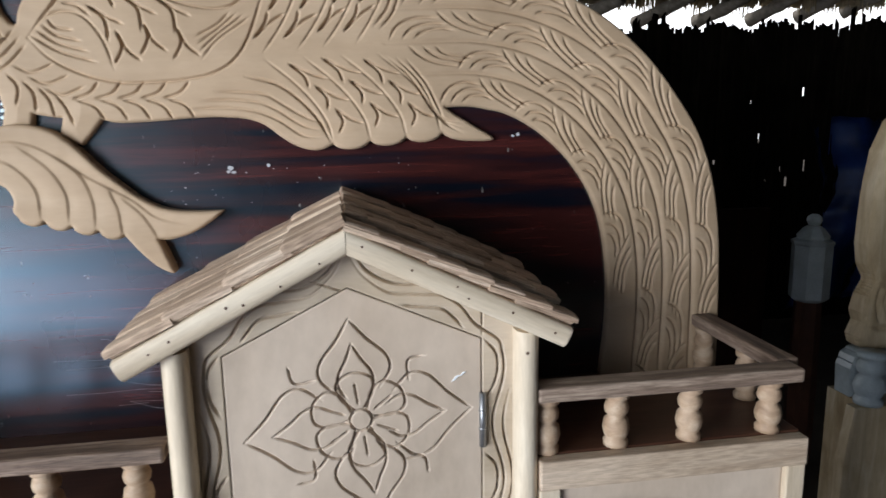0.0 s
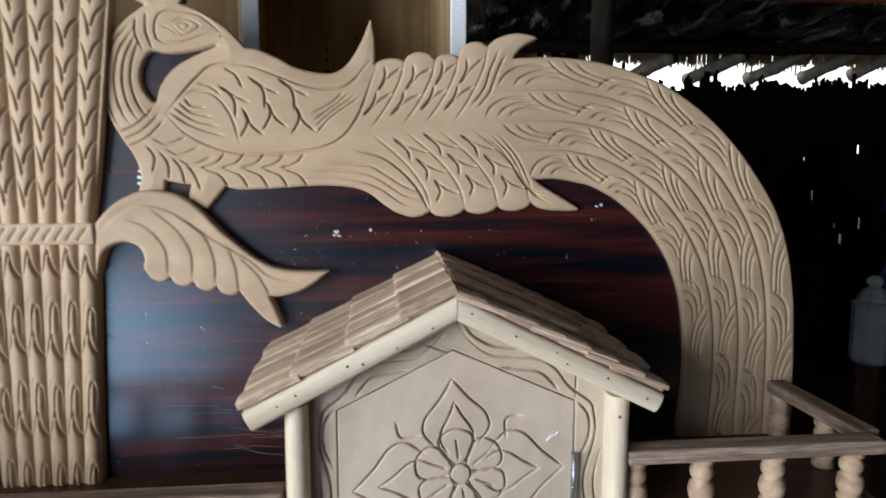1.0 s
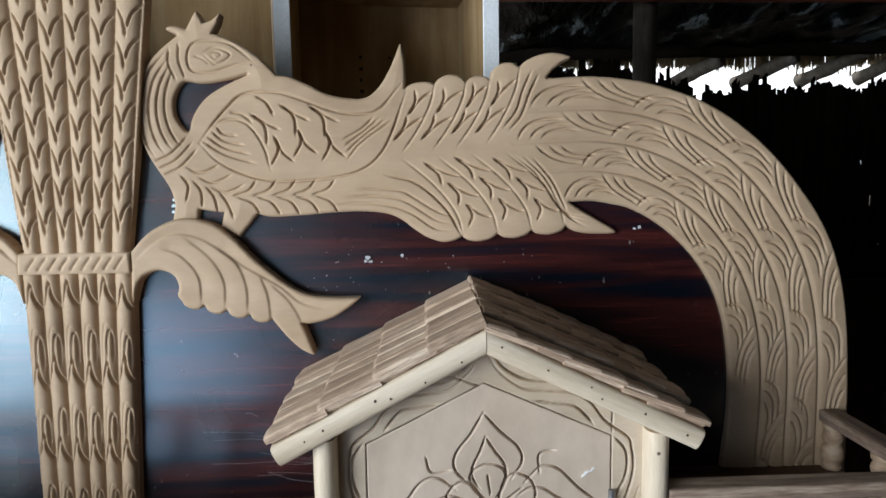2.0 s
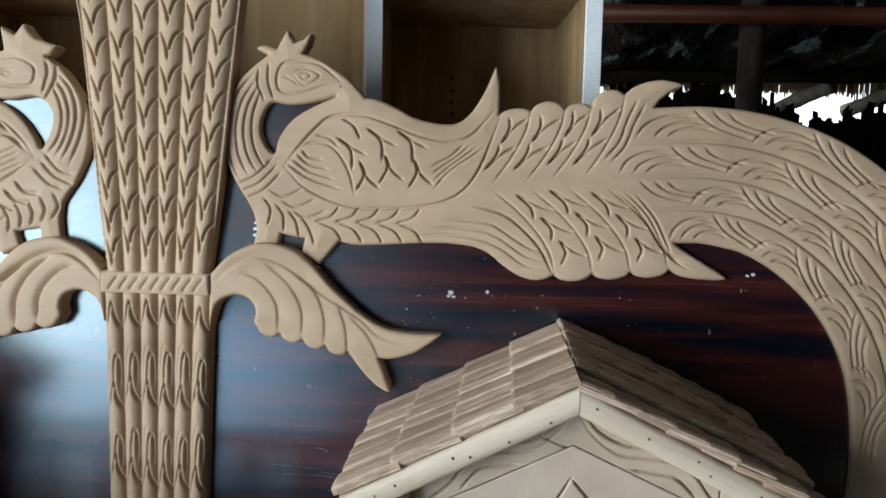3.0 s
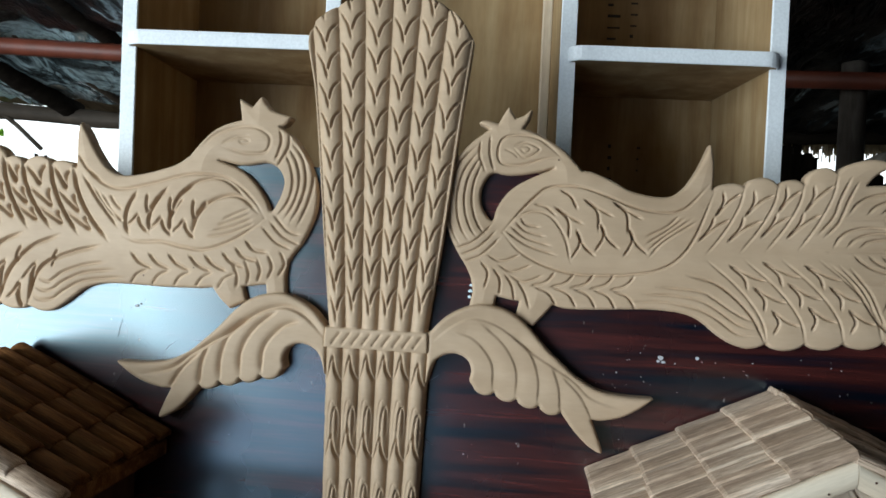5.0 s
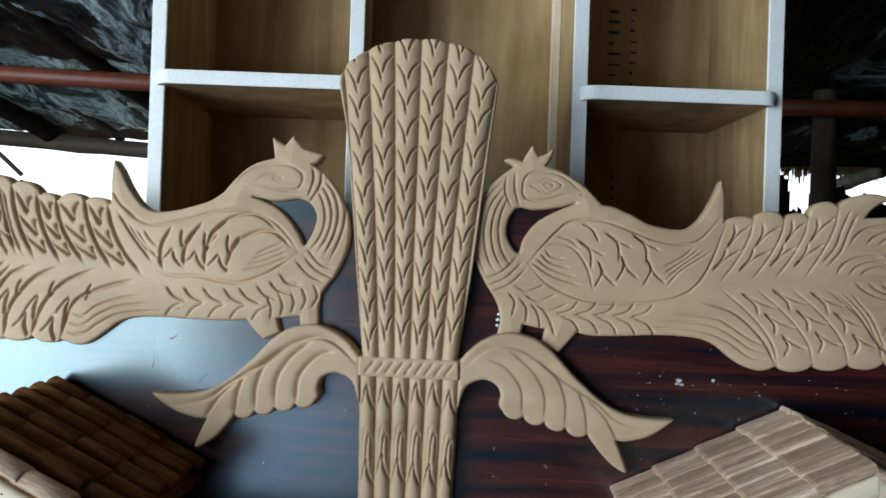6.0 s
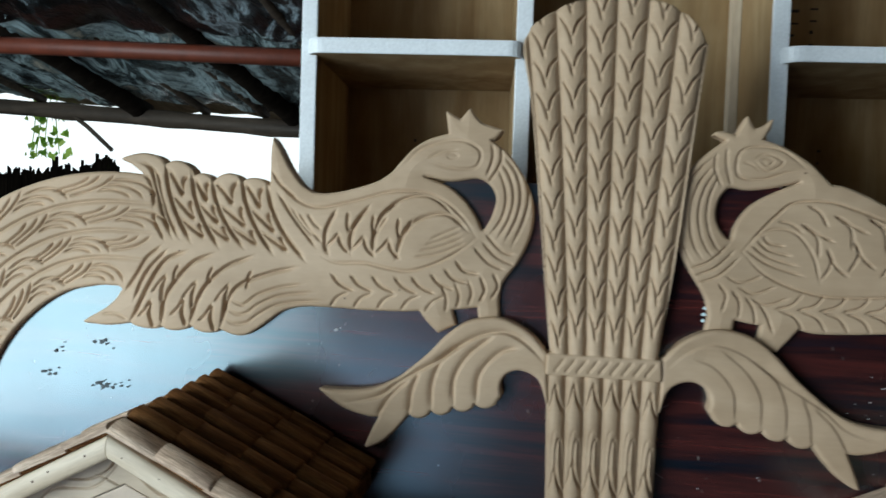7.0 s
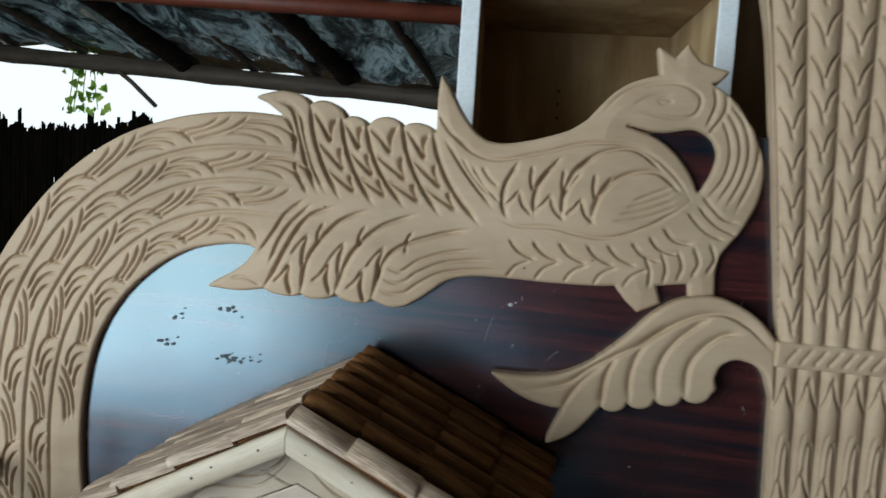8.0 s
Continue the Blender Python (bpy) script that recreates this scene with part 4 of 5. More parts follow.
for _ in range(22):
    fleck(_r.uniform(-0.80, 0.80), _r.uniform(0.95, 1.22), _r.uniform(0.0005, 0.0013), _r.random(), CHALK, "white paint speck")
for x, z, n in ((-0.731, 1.135, 16), (-0.80, 1.185, 6), (-0.822, 1.150, 8), (-0.735, 1.20, 7), (-0.70, 1.142, 5)):
    for _ in range(n):
        fleck(x + _r.gauss(0, 0.009), z + _r.gauss(0, 0.0045), _r.uniform(0.0010, 0.0040), _r.random(), SMUDGE, "dull dark smudge")

for _ in range(16):
    x, z, a = _r.uniform(-0.8, 0.8), _r.uniform(0.92, 1.23), _r.uniform(-0.5, 0.5) + _r.choice((0, 1.2))
    n = _r.uniform(0.012, 0.05)
    part("scratch", tube([(x, PANEL_FRONT - 0.0002, z), (x + n * math.cos(a) / 2, PANEL_FRONT - 0.0002, z + n * math.sin(a) / 2 + 0.002), (x + n * math.cos(a), PANEL_FRONT - 0.0002, z + n * math.sin(a))], 0.0003, 5), SCRATCH, headboard, "fine pale scratch")

for _ in range(34):
    x, z = _r.uniform(0.20, 0.36) - _r.choice((0, 0, 0.05)), _r.uniform(0.895, 0.985)
    n, a = _r.uniform(0.03, 0.10), _r.gauss(-0.06, 0.07)
    bend = _r.uniform(-0.004, 0.004)
    part("scratch", tube([(x, PANEL_FRONT - 0.0001, z), (x + n * math.cos(a) / 2, PANEL_FRONT - 0.0001, z + n * math.sin(a) / 2 + bend), (x + n * math.cos(a), PANEL_FRONT - 0.0001, z + n * math.sin(a))], 0.00022, 5), SCRATCH, headboard, "fine pale scratch")

# the headboard leans back a little
headboard.matrix_world = Matrix.Translation((0, 0, 1.23)) @ Matrix.Rotation(radians(-2.0), 4, "X") @ Matrix.Translation((0, 0, -1.23))


def lathe(profile, sides=12, x=0.0, y=0.0, z=0.0):
    """A turned piece: pairs of radius and height, from below."""
    bm = tube([(x, y, z + h) for _, h in profile], [r for r, _ in profile], sides)
    return bm


# ---- the little houses ----


def ogee(cx, cz, ang, length, width):
    """The two flanks of a pointed lotus petal, from its foot to its tip."""
    out = []
    for s in (1, -1):
        pts = [(0.30, 0.62 * s), (0.46, 0.98 * s), (0.62, 0.90 * s), (0.80, 0.42 * s), (1.0, 0.0)]
        out.append([(cx + length * u * math.cos(ang) - width * v * math.sin(ang), cz + length * u * math.sin(ang) + width * v * math.cos(ang)) for u, v in pts])
    return out


def house_face_cuts(cx):
    """Waving vines that frame the door and meet in ogees under the ridge."""
    fine = (0.0064, 0.0013, 0.0010)
    seam = (0.0060, 0.0007, 0.0007)
    out = [cut([(cx - 0.038, 1.109), (cx - 0.002, 1.0955)], *seam), cut([(cx + 0.1412, 1.040), (cx + 0.1412, 1.084)], *seam)]
    for s in (-1, 1):
        g = 0.90 if s < 0 else 1.0
        ogee_out = [(0.004, 1.132), (0.017, 1.112), (0.042, 1.093), (0.070, 1.089), (0.099, 1.086), (0.118, 1.074), (0.134, 1.053), (0.159, 1.034)]
        ogee_in = [(0.011, 1.131), (0.023, 1.115), (0.048, 1.102), (0.083, 1.099)]
        lobe = [(0.053, 1.078), (0.076, 1.075), (0.099, 1.071), (0.113, 1.059), (0.121, 1.049)]
        wave = [(0.159 + 0.0065 * math.cos(math.pi * (1.003 - z) / 0.066), z) for z in np.arange(0.58, 1.03, 0.011)][::-1]
        twin = [(0.170 + 0.0055 * math.cos(math.pi * (1.003 - z) / 0.066), z) for z in np.arange(0.58, 0.985, 0.011)][::-1]
        for p in (ogee_out + wave, ogee_in, lobe, twin):
            q = [(cx + s * g * x, z) for x, z in p]
            out.append(cut(q if s > 0 else q[::-1], *fine))
        for k in range(4):
            z = 1.003 - 0.132 * k
            bow = [(0.144, z + 0.032), (0.156, z + 0.017), (0.1585, z), (0.155, z - 0.018), (0.146, z - 0.034)]
            q = [(cx + s * (0.003 if s < 0 else 0.0) + s * g * x, z) for x, z in bow]
            out.append(cut(q if s > 0 else q[::-1], *fine))
    return out


def door_cuts(cx):
    fx, fz = cx + 0.009, 0.954
    out = []
    ring = [(fx + 0.012 * math.cos(a), fz + 0.012 * math.sin(a)) for a in np.linspace(0, 2 * math.pi, 13)]
    out.append(cut(ring, 0.0062, 0.0010, 0.0010, False, 2))
    for k in range(6):
        a = radians(98 + 60 * k)
        loop = []
        for u, v in ((0.24, 0.10), (0.55, 0.33), (0.85, 0.33), (1.0, 0.0), (0.85, -0.33), (0.55, -0.33), (0.24, -0.10)):
            loop.append((fx + 0.054 * (u * math.cos(a) - v * math.sin(a)), fz + 0.054 * (u * math.sin(a) + v * math.cos(a))))
        out.append(cut(loop, 0.0066, 0.0011, 0.0009, False, 5))
        out.append(cut([(fx + 0.018 * math.cos(a), fz + 0.018 * math.sin(a)), (fx + 0.042 * math.cos(a), fz + 0.042 * math.sin(a))], 0.0050, 0.0010, 0.0010))
    for deg, length in ((95, 0.113), (187, 0.123), (2, 0.120), (278, 0.115)):
        wide = 0.038 if deg in (95, 278) else 0.048
        for line in ogee(fx, fz, radians(deg), length, wide) + ogee(fx, fz, radians(deg), length * 0.76, wide * 0.5):
            out.append(cut(line, 0.0068, 0.0011, 0.0009))
    for deg in (45, 140, 225, 318):
        a = radians(deg)
        p = [(fx + r * math.cos(a + t), fz + r * math.sin(a + t)) for r, t in ((0.066, -0.12), (0.082, 0.10), (0.098, -0.02))]
        out.append(cut(p, 0.0052, 0.0010, 0.0010))
    return out


def shingle_mesh(length, width, thick, mat, round_back):
    """One split slat, its length along x, with a softly or a fully rounded back."""
    bm = bmesh.new()
    prof = [(-0.5, 0), (-0.5, 0.66), (-0.42, 0.90), (0.0, 1.0), (0.42, 0.90), (0.5, 0.66), (0.5, 0)]
    if round_back:
        prof = [(-0.5, 0)] + [(-0.5 * math.cos(a), 0.10 + 1.1 * math.sin(a)) for a in np.linspace(0.15, math.pi - 0.15, 7)] + [(0.5, 0)]
    ends = []
    for x, s in ((0, 0.86), (0.06, 1.0), (1, 1.0)):
        ends.append([bm.verts.new((x * length, u * width * (0.97 if s < 1 else 1), v * thick * s)) for u, v in prof])
    for p, q in zip(ends, ends[1:]):
        for k in range(len(prof) - 1):
            bm.faces.new((p[k], p[k + 1], q[k + 1], q[k])).smooth = round_back and 0 < k < len(prof) - 2
        bm.faces.new((p[-1], p[0], q[0], q[-1]))
    bm.faces.new(ends[0][::-1])
    bm.faces.new(ends[-1])
    bmesh.ops.recalc_face_normals(bm, faces=bm.faces)
    me = bpy.data.meshes.new("shingle")
    bm.to_mesh(me)
    bm.free()
    me.materials.append(mat)
    return me


SHINGLE_MESHES = {(m, r): [shingle_mesh(0.0715, w, t, m, r) for w, t in ((0.0365, 0.0095), (0.0352, 0.0110), (0.0372, 0.0100))] for m in (SHINGLE, SHINGLE_SHADE_BROWN) for r in (False, True)}


def rounded_bar(x0, z0, x1, z1, y0, y1, deep):
    """A bar with a rounded front between two points of the plane; its top edge runs through them."""
    bm = bmesh.new()
    d = Vector((x1 - x0, 0, z1 - z0))
    n = Vector((d.z, 0, -d.x)).normalized()
    if n.z > 0:
        n = -n
    prof = [(y1, 0.0)] + [(y0 + 0.008 - 0.010 * max(math.sin(a), 0) ** 0.45, 0.5 - 0.5 * math.cos(a)) for a in np.linspace(0, math.pi, 13)] + [(y1, 1.0)]
    ends = []
    mitre = Vector((0, 0, n.z - n.x * d.z / d.x))
    for p, m in ((Vector((x0, 0, z0)), mitre), (Vector((x1, 0, z1)), n)):
        ends.append([bm.verts.new(p + m * deep * v + Vector((0, y, 0))) for y, v in prof])
    for k in range(len(prof) - 1):
        bm.faces.new((ends[0][k], ends[0][k + 1], ends[1][k + 1], ends[1][k])).smooth = 0 < k < len(prof) - 2
    bm.faces.new((ends[0][-1], ends[0][0], ends[1][0], ends[1][-1]))
    bm.faces.new(ends[0])
    bm.faces.new(ends[1][::-1])
    bmesh.ops.recalc_face_normals(bm, faces=bm.faces)
    for f in bm.faces:
        if len(f.verts) > 4:
            for e in f.edges:
                e.smooth = False
    es = [e for e in bm.edges if len(e.link_faces) == 2 and e.calc_face_angle(0) > 1.2 and all(min(abs(v.co.x - x1), 1) < 0.03 for v in e.verts)]
    bmesh.ops.bevel(bm, geom=es, offset=0.0015, segments=2, affect="EDGES")
    return bm


def along_grain(ob, angle):
    """Turns the object's own axes so that its grain follows a slope."""
    r = Matrix.Rotation(angle, 4, "Y")
    ob.data.transform(r.inverted())
    ob.matrix_basis = ob.matrix_basis @ r


def house(cx, dz, seed, roofing, label):
    """A cupboard shaped as a little house: body, door with hinge, corner posts, bargeboards and shingled roof."""
    rnd = random.Random(seed)
    nails = random.Random(seed + 50)
    rows = 4 if roofing == SHINGLE_SHADE_BROWN else 8
    h = thing("house_cabinet", label, "cabinet", "house cabinets on the headboard", at=(cx, -0.14, 0.55 + dz))
    lx, rx, top = -0.185, 0.200, 1.155 + dz
    base = 0.55 + dz
    tans = {-1: 0.526, 1: 0.492}

    def roof_z(x):
        return top - abs(x) * tans[1 if x > 0 else -1]

    # walls
    bm = bmesh.new()
    ring = [(lx + 0.012, base), (rx - 0.012, base), (rx - 0.012, roof_z(rx - 0.012) - 0.004), (0, top - 0.004), (lx + 0.012, roof_z(lx + 0.012) - 0.004)]
    face = bm.faces.new([bm.verts.new((cx + x, -0.232, z)) for x, z in ring])
    r = bmesh.ops.extrude_face_region(bm, geom=[face])
    for v in r["geom"]:
        if isinstance(v, bmesh.types.BMVert):
            v.co.y = -0.030
    bmesh.ops.recalc_face_normals(bm, faces=bm.faces)
    # Dark brown puts the shade beneath the roof into the walls.
    part("body", bm, BROWN, h, "dark brown side walls with shade put into the tone")
    # carved face with an opening for the door
    outer = np.array([(cx + x, z) for x, z in ring])
    dl, dr, apex, corner = -0.129, 0.140, 1.099 + dz, 1.034 + dz
    door_ring = np.array([(cx + dl, base + 0.02), (cx + dr, base + 0.02), (cx + dr, corner + 0.002), (cx, apex), (cx + dl, corner)])
    gap = np.array([(cx + dl - 0.0012, base + 0.019), (cx + dr + 0.0012, base + 0.019), (cx + dr + 0.0012, corner + 0.003), (cx, apex + 0.0014), (cx + dl - 0.0012, corner + 0.001)])
    shift = lambda cuts: [(line + (0, dz), *rest) for line, *rest in cuts]
    carving("face_frame", [outer, gap], shift(house_face_cuts(cx)), -0.2325, 0.010, 0.0010, 0.0010, None, FACE, h)
    door = carving("door", [door_ring], shift(door_cuts(cx)), -0.2325, 0.0095, 0.0009, 0.0010, None, BOARD, h, "smooth pale door carved with a lotus flower")
    for z in (0.945, 0.66):
        bm = tube([(cx + dr + 0.001, -0.2445, z - 0.032 + dz), (cx + dr + 0.001, -0.2445, z + 0.030 + dz)], 0.0042, 8)
        for k in (-0.012, 0.010):
            ring_bm = tube([(cx + dr + 0.001, -0.2445, z + k + dz), (cx + dr + 0.001, -0.2445, z + k + 0.002 + dz)], 0.0047, 8)
            me = bpy.data.meshes.new("ring")
            ring_bm.to_mesh(me)
            ring_bm.free()
            bm.from_mesh(me)
            bpy.data.meshes.remove(me)
        part("hinge", bm, STEEL, door, "grey steel butt hinge", True)
    # posts, half round
    for x in (lx, rx - 0.025):
        zt = roof_z(x + 0.0125) - 0.016
        bm = bmesh.new()
        prof = [(0, -0.236), (0, -0.256), (0.003, -0.263), (0.009, -0.2665), (0.016, -0.2665), (0.022, -0.263), (0.025, -0.256), (0.025, -0.236)]
        ends = [[bm.verts.new((cx + x + u, y, z)) for u, y in prof] for z in (base, zt)]
        for k in range(7):
            f = bm.faces.new((ends[0][k], ends[0][k + 1], ends[1][k + 1], ends[1][k]))
            f.smooth = True
        bm.faces.new((ends[0][7], ends[0][0], ends[1][0], ends[1][7]))
        bm.faces.new(ends[0][::-1])
        bm.faces.new(ends[1])
        bmesh.ops.recalc_face_normals(bm, faces=bm.faces)
        for f in bm.faces:
            if not f.smooth:
                for e in f.edges:
                    e.smooth = False
        part("post", bm, PALE, h)
    # roof boards and bargeboards
    for s in (-1, 1):
        ex, tan = (0.233, tans[1]) if s > 0 else (0.227, tans[-1])
        slope = math.atan(tan)
        ez = top + 0.008 - ex * tan
        board = part("bargeboard", rounded_bar(cx + s * 0.0004, top + 0.011, cx + s * ex, ez + 0.003, -0.276, -0.246, 0.0235), PALE_SLOPE, h)
        along_grain(board, s * slope)
        for k in range(6):
            nx = ex * (0.10 + 0.155 * k + nails.uniform(-0.06, 0.06))
            nz = top + 0.011 - nx * tan - 0.0235 * nails.uniform(0.35, 0.85)
            part("nail_head", tube([(cx + s * nx, -0.2783, nz), (cx + s * nx, -0.2740, nz)], nails.uniform(0.0008, 0.0016), 6), BROWN, h, "small dark nail head")
        bm = bmesh.new()
        quad = [(0.0006, top + 0.019), (ex, ez + 0.012), (ex, ez - 0.009), (0.0006, top - 0.003)]
        f = bm.faces.new([bm.verts.new((cx + s * x, -0.2457, z)) for x, z in quad])
        r = bmesh.ops.extrude_face_region(bm, geom=[f])
        for v in r["geom"]:
            if isinstance(v, bmesh.types.BMVert):
                v.co.y = -0.024
        bmesh.ops.recalc_face_normals(bm, faces=bm.faces)
        part("roof_board", bm, roofing, h)
        part("batten", rounded_bar(cx + s * 0.0008, top + 0.0205, cx + s * (ex + 0.002), ez + 0.0115, -0.270, -0.2462, 0.0085), roofing, h)
        for row in range(rows if s > 0 else 4):
            for strip in range(7):
                # Left slope and front strip stay pale; roofing may hold painted shade.
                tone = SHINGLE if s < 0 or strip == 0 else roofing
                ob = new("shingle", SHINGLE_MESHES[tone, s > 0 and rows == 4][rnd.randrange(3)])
                ob.parent = h
                run = (0.263 - 0.262 / rows * row - 0.001 * rows * (strip % 2) if s > 0 else 0.259 - 0.0645 * row) + rnd.uniform(-0.002, 0.002)
                along = run * math.cos(slope)
                y = -0.2575 + 0.0365 * strip + rnd.uniform(-0.0008, 0.0008)
                lift = (0.0150 + 0.0008 * row if s < 0 else 0.0135 + 0.020 * run + 0.005 * math.sin(math.pi * run / 0.28)) + (0.0014 * strip if s > 0 else 0.0) + 0.0016 * (strip % 2) + rnd.uniform(0, 0.001) - (0.003 if s > 0 and strip == 0 else 0.0)
                m = Matrix.Translation((cx + s * along, y, top + 0.0005 - along * tan + lift))
                rot = Matrix.Rotation(-slope, 4, "Y")
                if s > 0:
                    rot = Matrix.Rotation(math.pi, 4, "Z") @ rot
                tilt = Matrix.Rotation(radians((2.6 if s < 0 else 1.7 if rows == 4 else 5.0) + rnd.uniform(-0.5, 0.6)), 4, "Y")
                ob.matrix_basis = Matrix.Translation(-Vector((cx, -0.14, 0.55 + dz))) @ m @ rot @ tilt @ pose(0, 0, 0, 0, 0, rnd.uniform(-0.8, 0.8)) @ Matrix.Diagonal((min(1.0, run / 0.0715), 1, 0.8 if s > 0 and rows == 8 else 1, 1))
    return h


right_house = house(0.527, 0.0, 3, SHINGLE, "little wooden house cupboard with shingled roof and lotus-carved door")
house(-0.545, -0.015, 8, SHINGLE_SHADE_BROWN, "little wooden house cupboard, right roof slope in brown with painted shade, lotus-carved door")

# a dab of white paint on the door
for _x, _z, _n in ((0.634, 0.990, 0.010), (0.643, 0.9955, 0.007)):
    bm = bmesh.new()
    loop = [(0, 0), (0.4, 0.16), (0.7, 0.5), (1.0, 0.62), (0.8, 0.70), (0.5, 0.62), (0.25, 0.30)]
    f = bm.faces.new([bm.verts.new((_x + _n * u, -0.2434, _z + _n * v)) for u, v in loop])
    g = bmesh.ops.extrude_face_region(bm, geom=[f])
    for v in g["geom"]:
        if isinstance(v, bmesh.types.BMVert):
            v.co.y = -0.2415
    bmesh.ops.recalc_face_normals(bm, faces=bm.faces)
    part("paint_dab", bm, WHITE, right_house, "dab of white paint")

# ---- shelf boxes with balustrades ----
BALUSTER = [(0.0150, 0.0), (0.0155, 0.006), (0.0120, 0.009), (0.0150, 0.014), (0.0168, 0.022), (0.0150, 0.032), (0.0105, 0.037), (0.0140, 0.041), (0.0152, 0.047), (0.0135, 0.053), (0.0105, 0.056), (0.0150, 0.059), (0.0155, 0.066)]


def baluster(parent, x, y, z, high):
    prof = [(r * 0.92, h * high / 0.066) for r, h in BALUSTER]
    part("baluster", lathe(prof, 18, x, y, z), TURNED, parent, "", True)


def beam_part(name, a, b, w, hgt, mat, parent, label=""):
    """A rail from a to b (top middle line), w wide, with soft edges."""
    a, b = Vector(a), Vector(b)
    n = (b - a).length
    bm = box(bmesh.new(), 0, n, -w / 2, w / 2, -hgt, 0, 0.003)
    ang = math.atan2(b.y - a.y, b.x - a.x)
    ob = part(name, bm, mat, parent, label)
    ob.matrix_basis = ob.matrix_basis @ Matrix.Translation(a) @ Matrix.Rotation(ang, 4, "Z")
    return ob


def shelf_box(x0, x1, top, rail_top, open_end, label, posts):
    b = thing("shelf_box", label, "shelf", "boxes of the headboard", at=((x0 + x1) / 2, -0.13, 0))
    boxed("carcass", x0 + 0.012, x1 - 0.012, -0.248, -0.026, 0.0, top - 0.012, BROWN, b)
    boxed("top_board", x0, x1, -0.250, -0.024, top - 0.012, top, BROWN, b, "dark stained board")
    boxed("front_trim", x0, x1, -0.268, -0.250, top - 0.036, top - 0.002, TRIM, b, "pale mottled moulding strip")
    cx, w = (x0 + x1) / 2, x1 - x0 - 0.05
    panel = np.array([(x0 + 0.024, top - 0.32), (x1 - 0.024, top - 0.32), (x1 - 0.024, top - 0.037), (x0 + 0.024, top - 0.037)])
    cuts = []
    for k in range(5):
        p = [(cx - 0.09 + 0.03 * k, top - 0.12), (cx - 0.07 + 0.03 * k, top - 0.065 - 0.004 * k), (cx + 0.02 + 0.03 * k, top - 0.075 - 0.012 * k)]
        cuts.append(cut(p, 0.003, 0.004, 0.002))
    carving("front_panel", [panel], cuts, -0.2485, 0.010, 0.0025, 0.0015, None, BOARD, b, "smooth pale carved panel")
    for xa in (x0, x1 - 0.024):
        boxed("stile", xa, xa + 0.0238, -0.266, -0.2485, 0.0, top - 0.0365, PALE, b)
    rail_h = 0.017
    beam_part("rail", (x0 - 0.002, -0.247, rail_top), (x1 - (0.008 if open_end > 0 else 0), -0.247, rail_top), 0.032, rail_h, RAIL, b, "weathered brown hand rail")
    if open_end:
        xe = x1 - 0.008 if open_end > 0 else x0 + 0.014
        beam_part("rail", (xe, -0.2305, rail_top + 0.001), (xe, -0.030, rail_top + 0.001), 0.030, rail_h, RAIL, b, "weathered brown hand rail")
        for y in (-0.150, -0.045):
            baluster(b, xe, y, top, rail_top - rail_h - top)
    for x in posts:
        baluster(b, x, -0.243, top, rail_top - rail_h - top)
    return b


shelf_box(0.7275, 1.050, 0.900, 0.981, 1, "wooden shelf box with turned balusters, brown top and pale front", (0.741, 0.823, 0.912, 1.012))
shelf_box(-0.354, 0.338, 0.872, 0.951, 0, "low wooden shelf box with balustrade between the two little houses", [-0.30 + 0.0865 * k for k in range(8)])
shelf_box(-1.095, -0.736, 0.885, 0.966, -1, "wooden shelf box with turned balusters at the far corner", (-1.05, -0.955, -0.86, -0.75))

# ---- bookcase behind the headboard ----
case = thing("bookcase", "plywood bookcase with white painted edges and rounded shelves", "bookcase")
CASE = Matrix.Translation((-0.468, 0.080, 0)) @ Matrix.Rotation(math.atan2(0.110, 1.068), 4, "Z")


def case_box(name, s0, s1, v0, v1, z0, z1, mat, label="", parent=case, bevel=0.002):
    return part(name, turn(box(bmesh.new(), s0, s1, v0, v1, z0, z1, bevel), CASE), mat, parent, label)


UPRIGHTS = ((-0.002, 0.0205), (0.331, 0.3535), (0.712, 0.7355), (1.046, 1.0705))
for s0, s1 in UPRIGHTS:
    side_board = case_box("upright", s0, s1, 0.006, 0.262, 0.0, 1.995, PLY, "bare plywood side")
    case_box("edge_strip", s0 - 0.001, s1 + 0.001, 0.0, 0.0055, 0.0, 1.995, WHITE, "white painted edge", side_board, 0.0015)
case_box("back_board", -0.002, 1.0705, 0.2625, 0.272, 0.0, 1.995, PLY, "bare plywood back with printed marks")
case_box("centre_panel", 0.3537, 0.7118, 0.150, 0.159, 0.0, 1.994, PLY, "bare plywood panel set back between the shelves")
case_box("corner_batten", 0.6950, 0.7118, 0.133, 0.1498, 0.0, 1.994, PALE, "pale nailed corner batten")
case_box("top_board", -0.012, 1.0805, -0.004, 0.272, 1.9955, 2.015, WHITE)
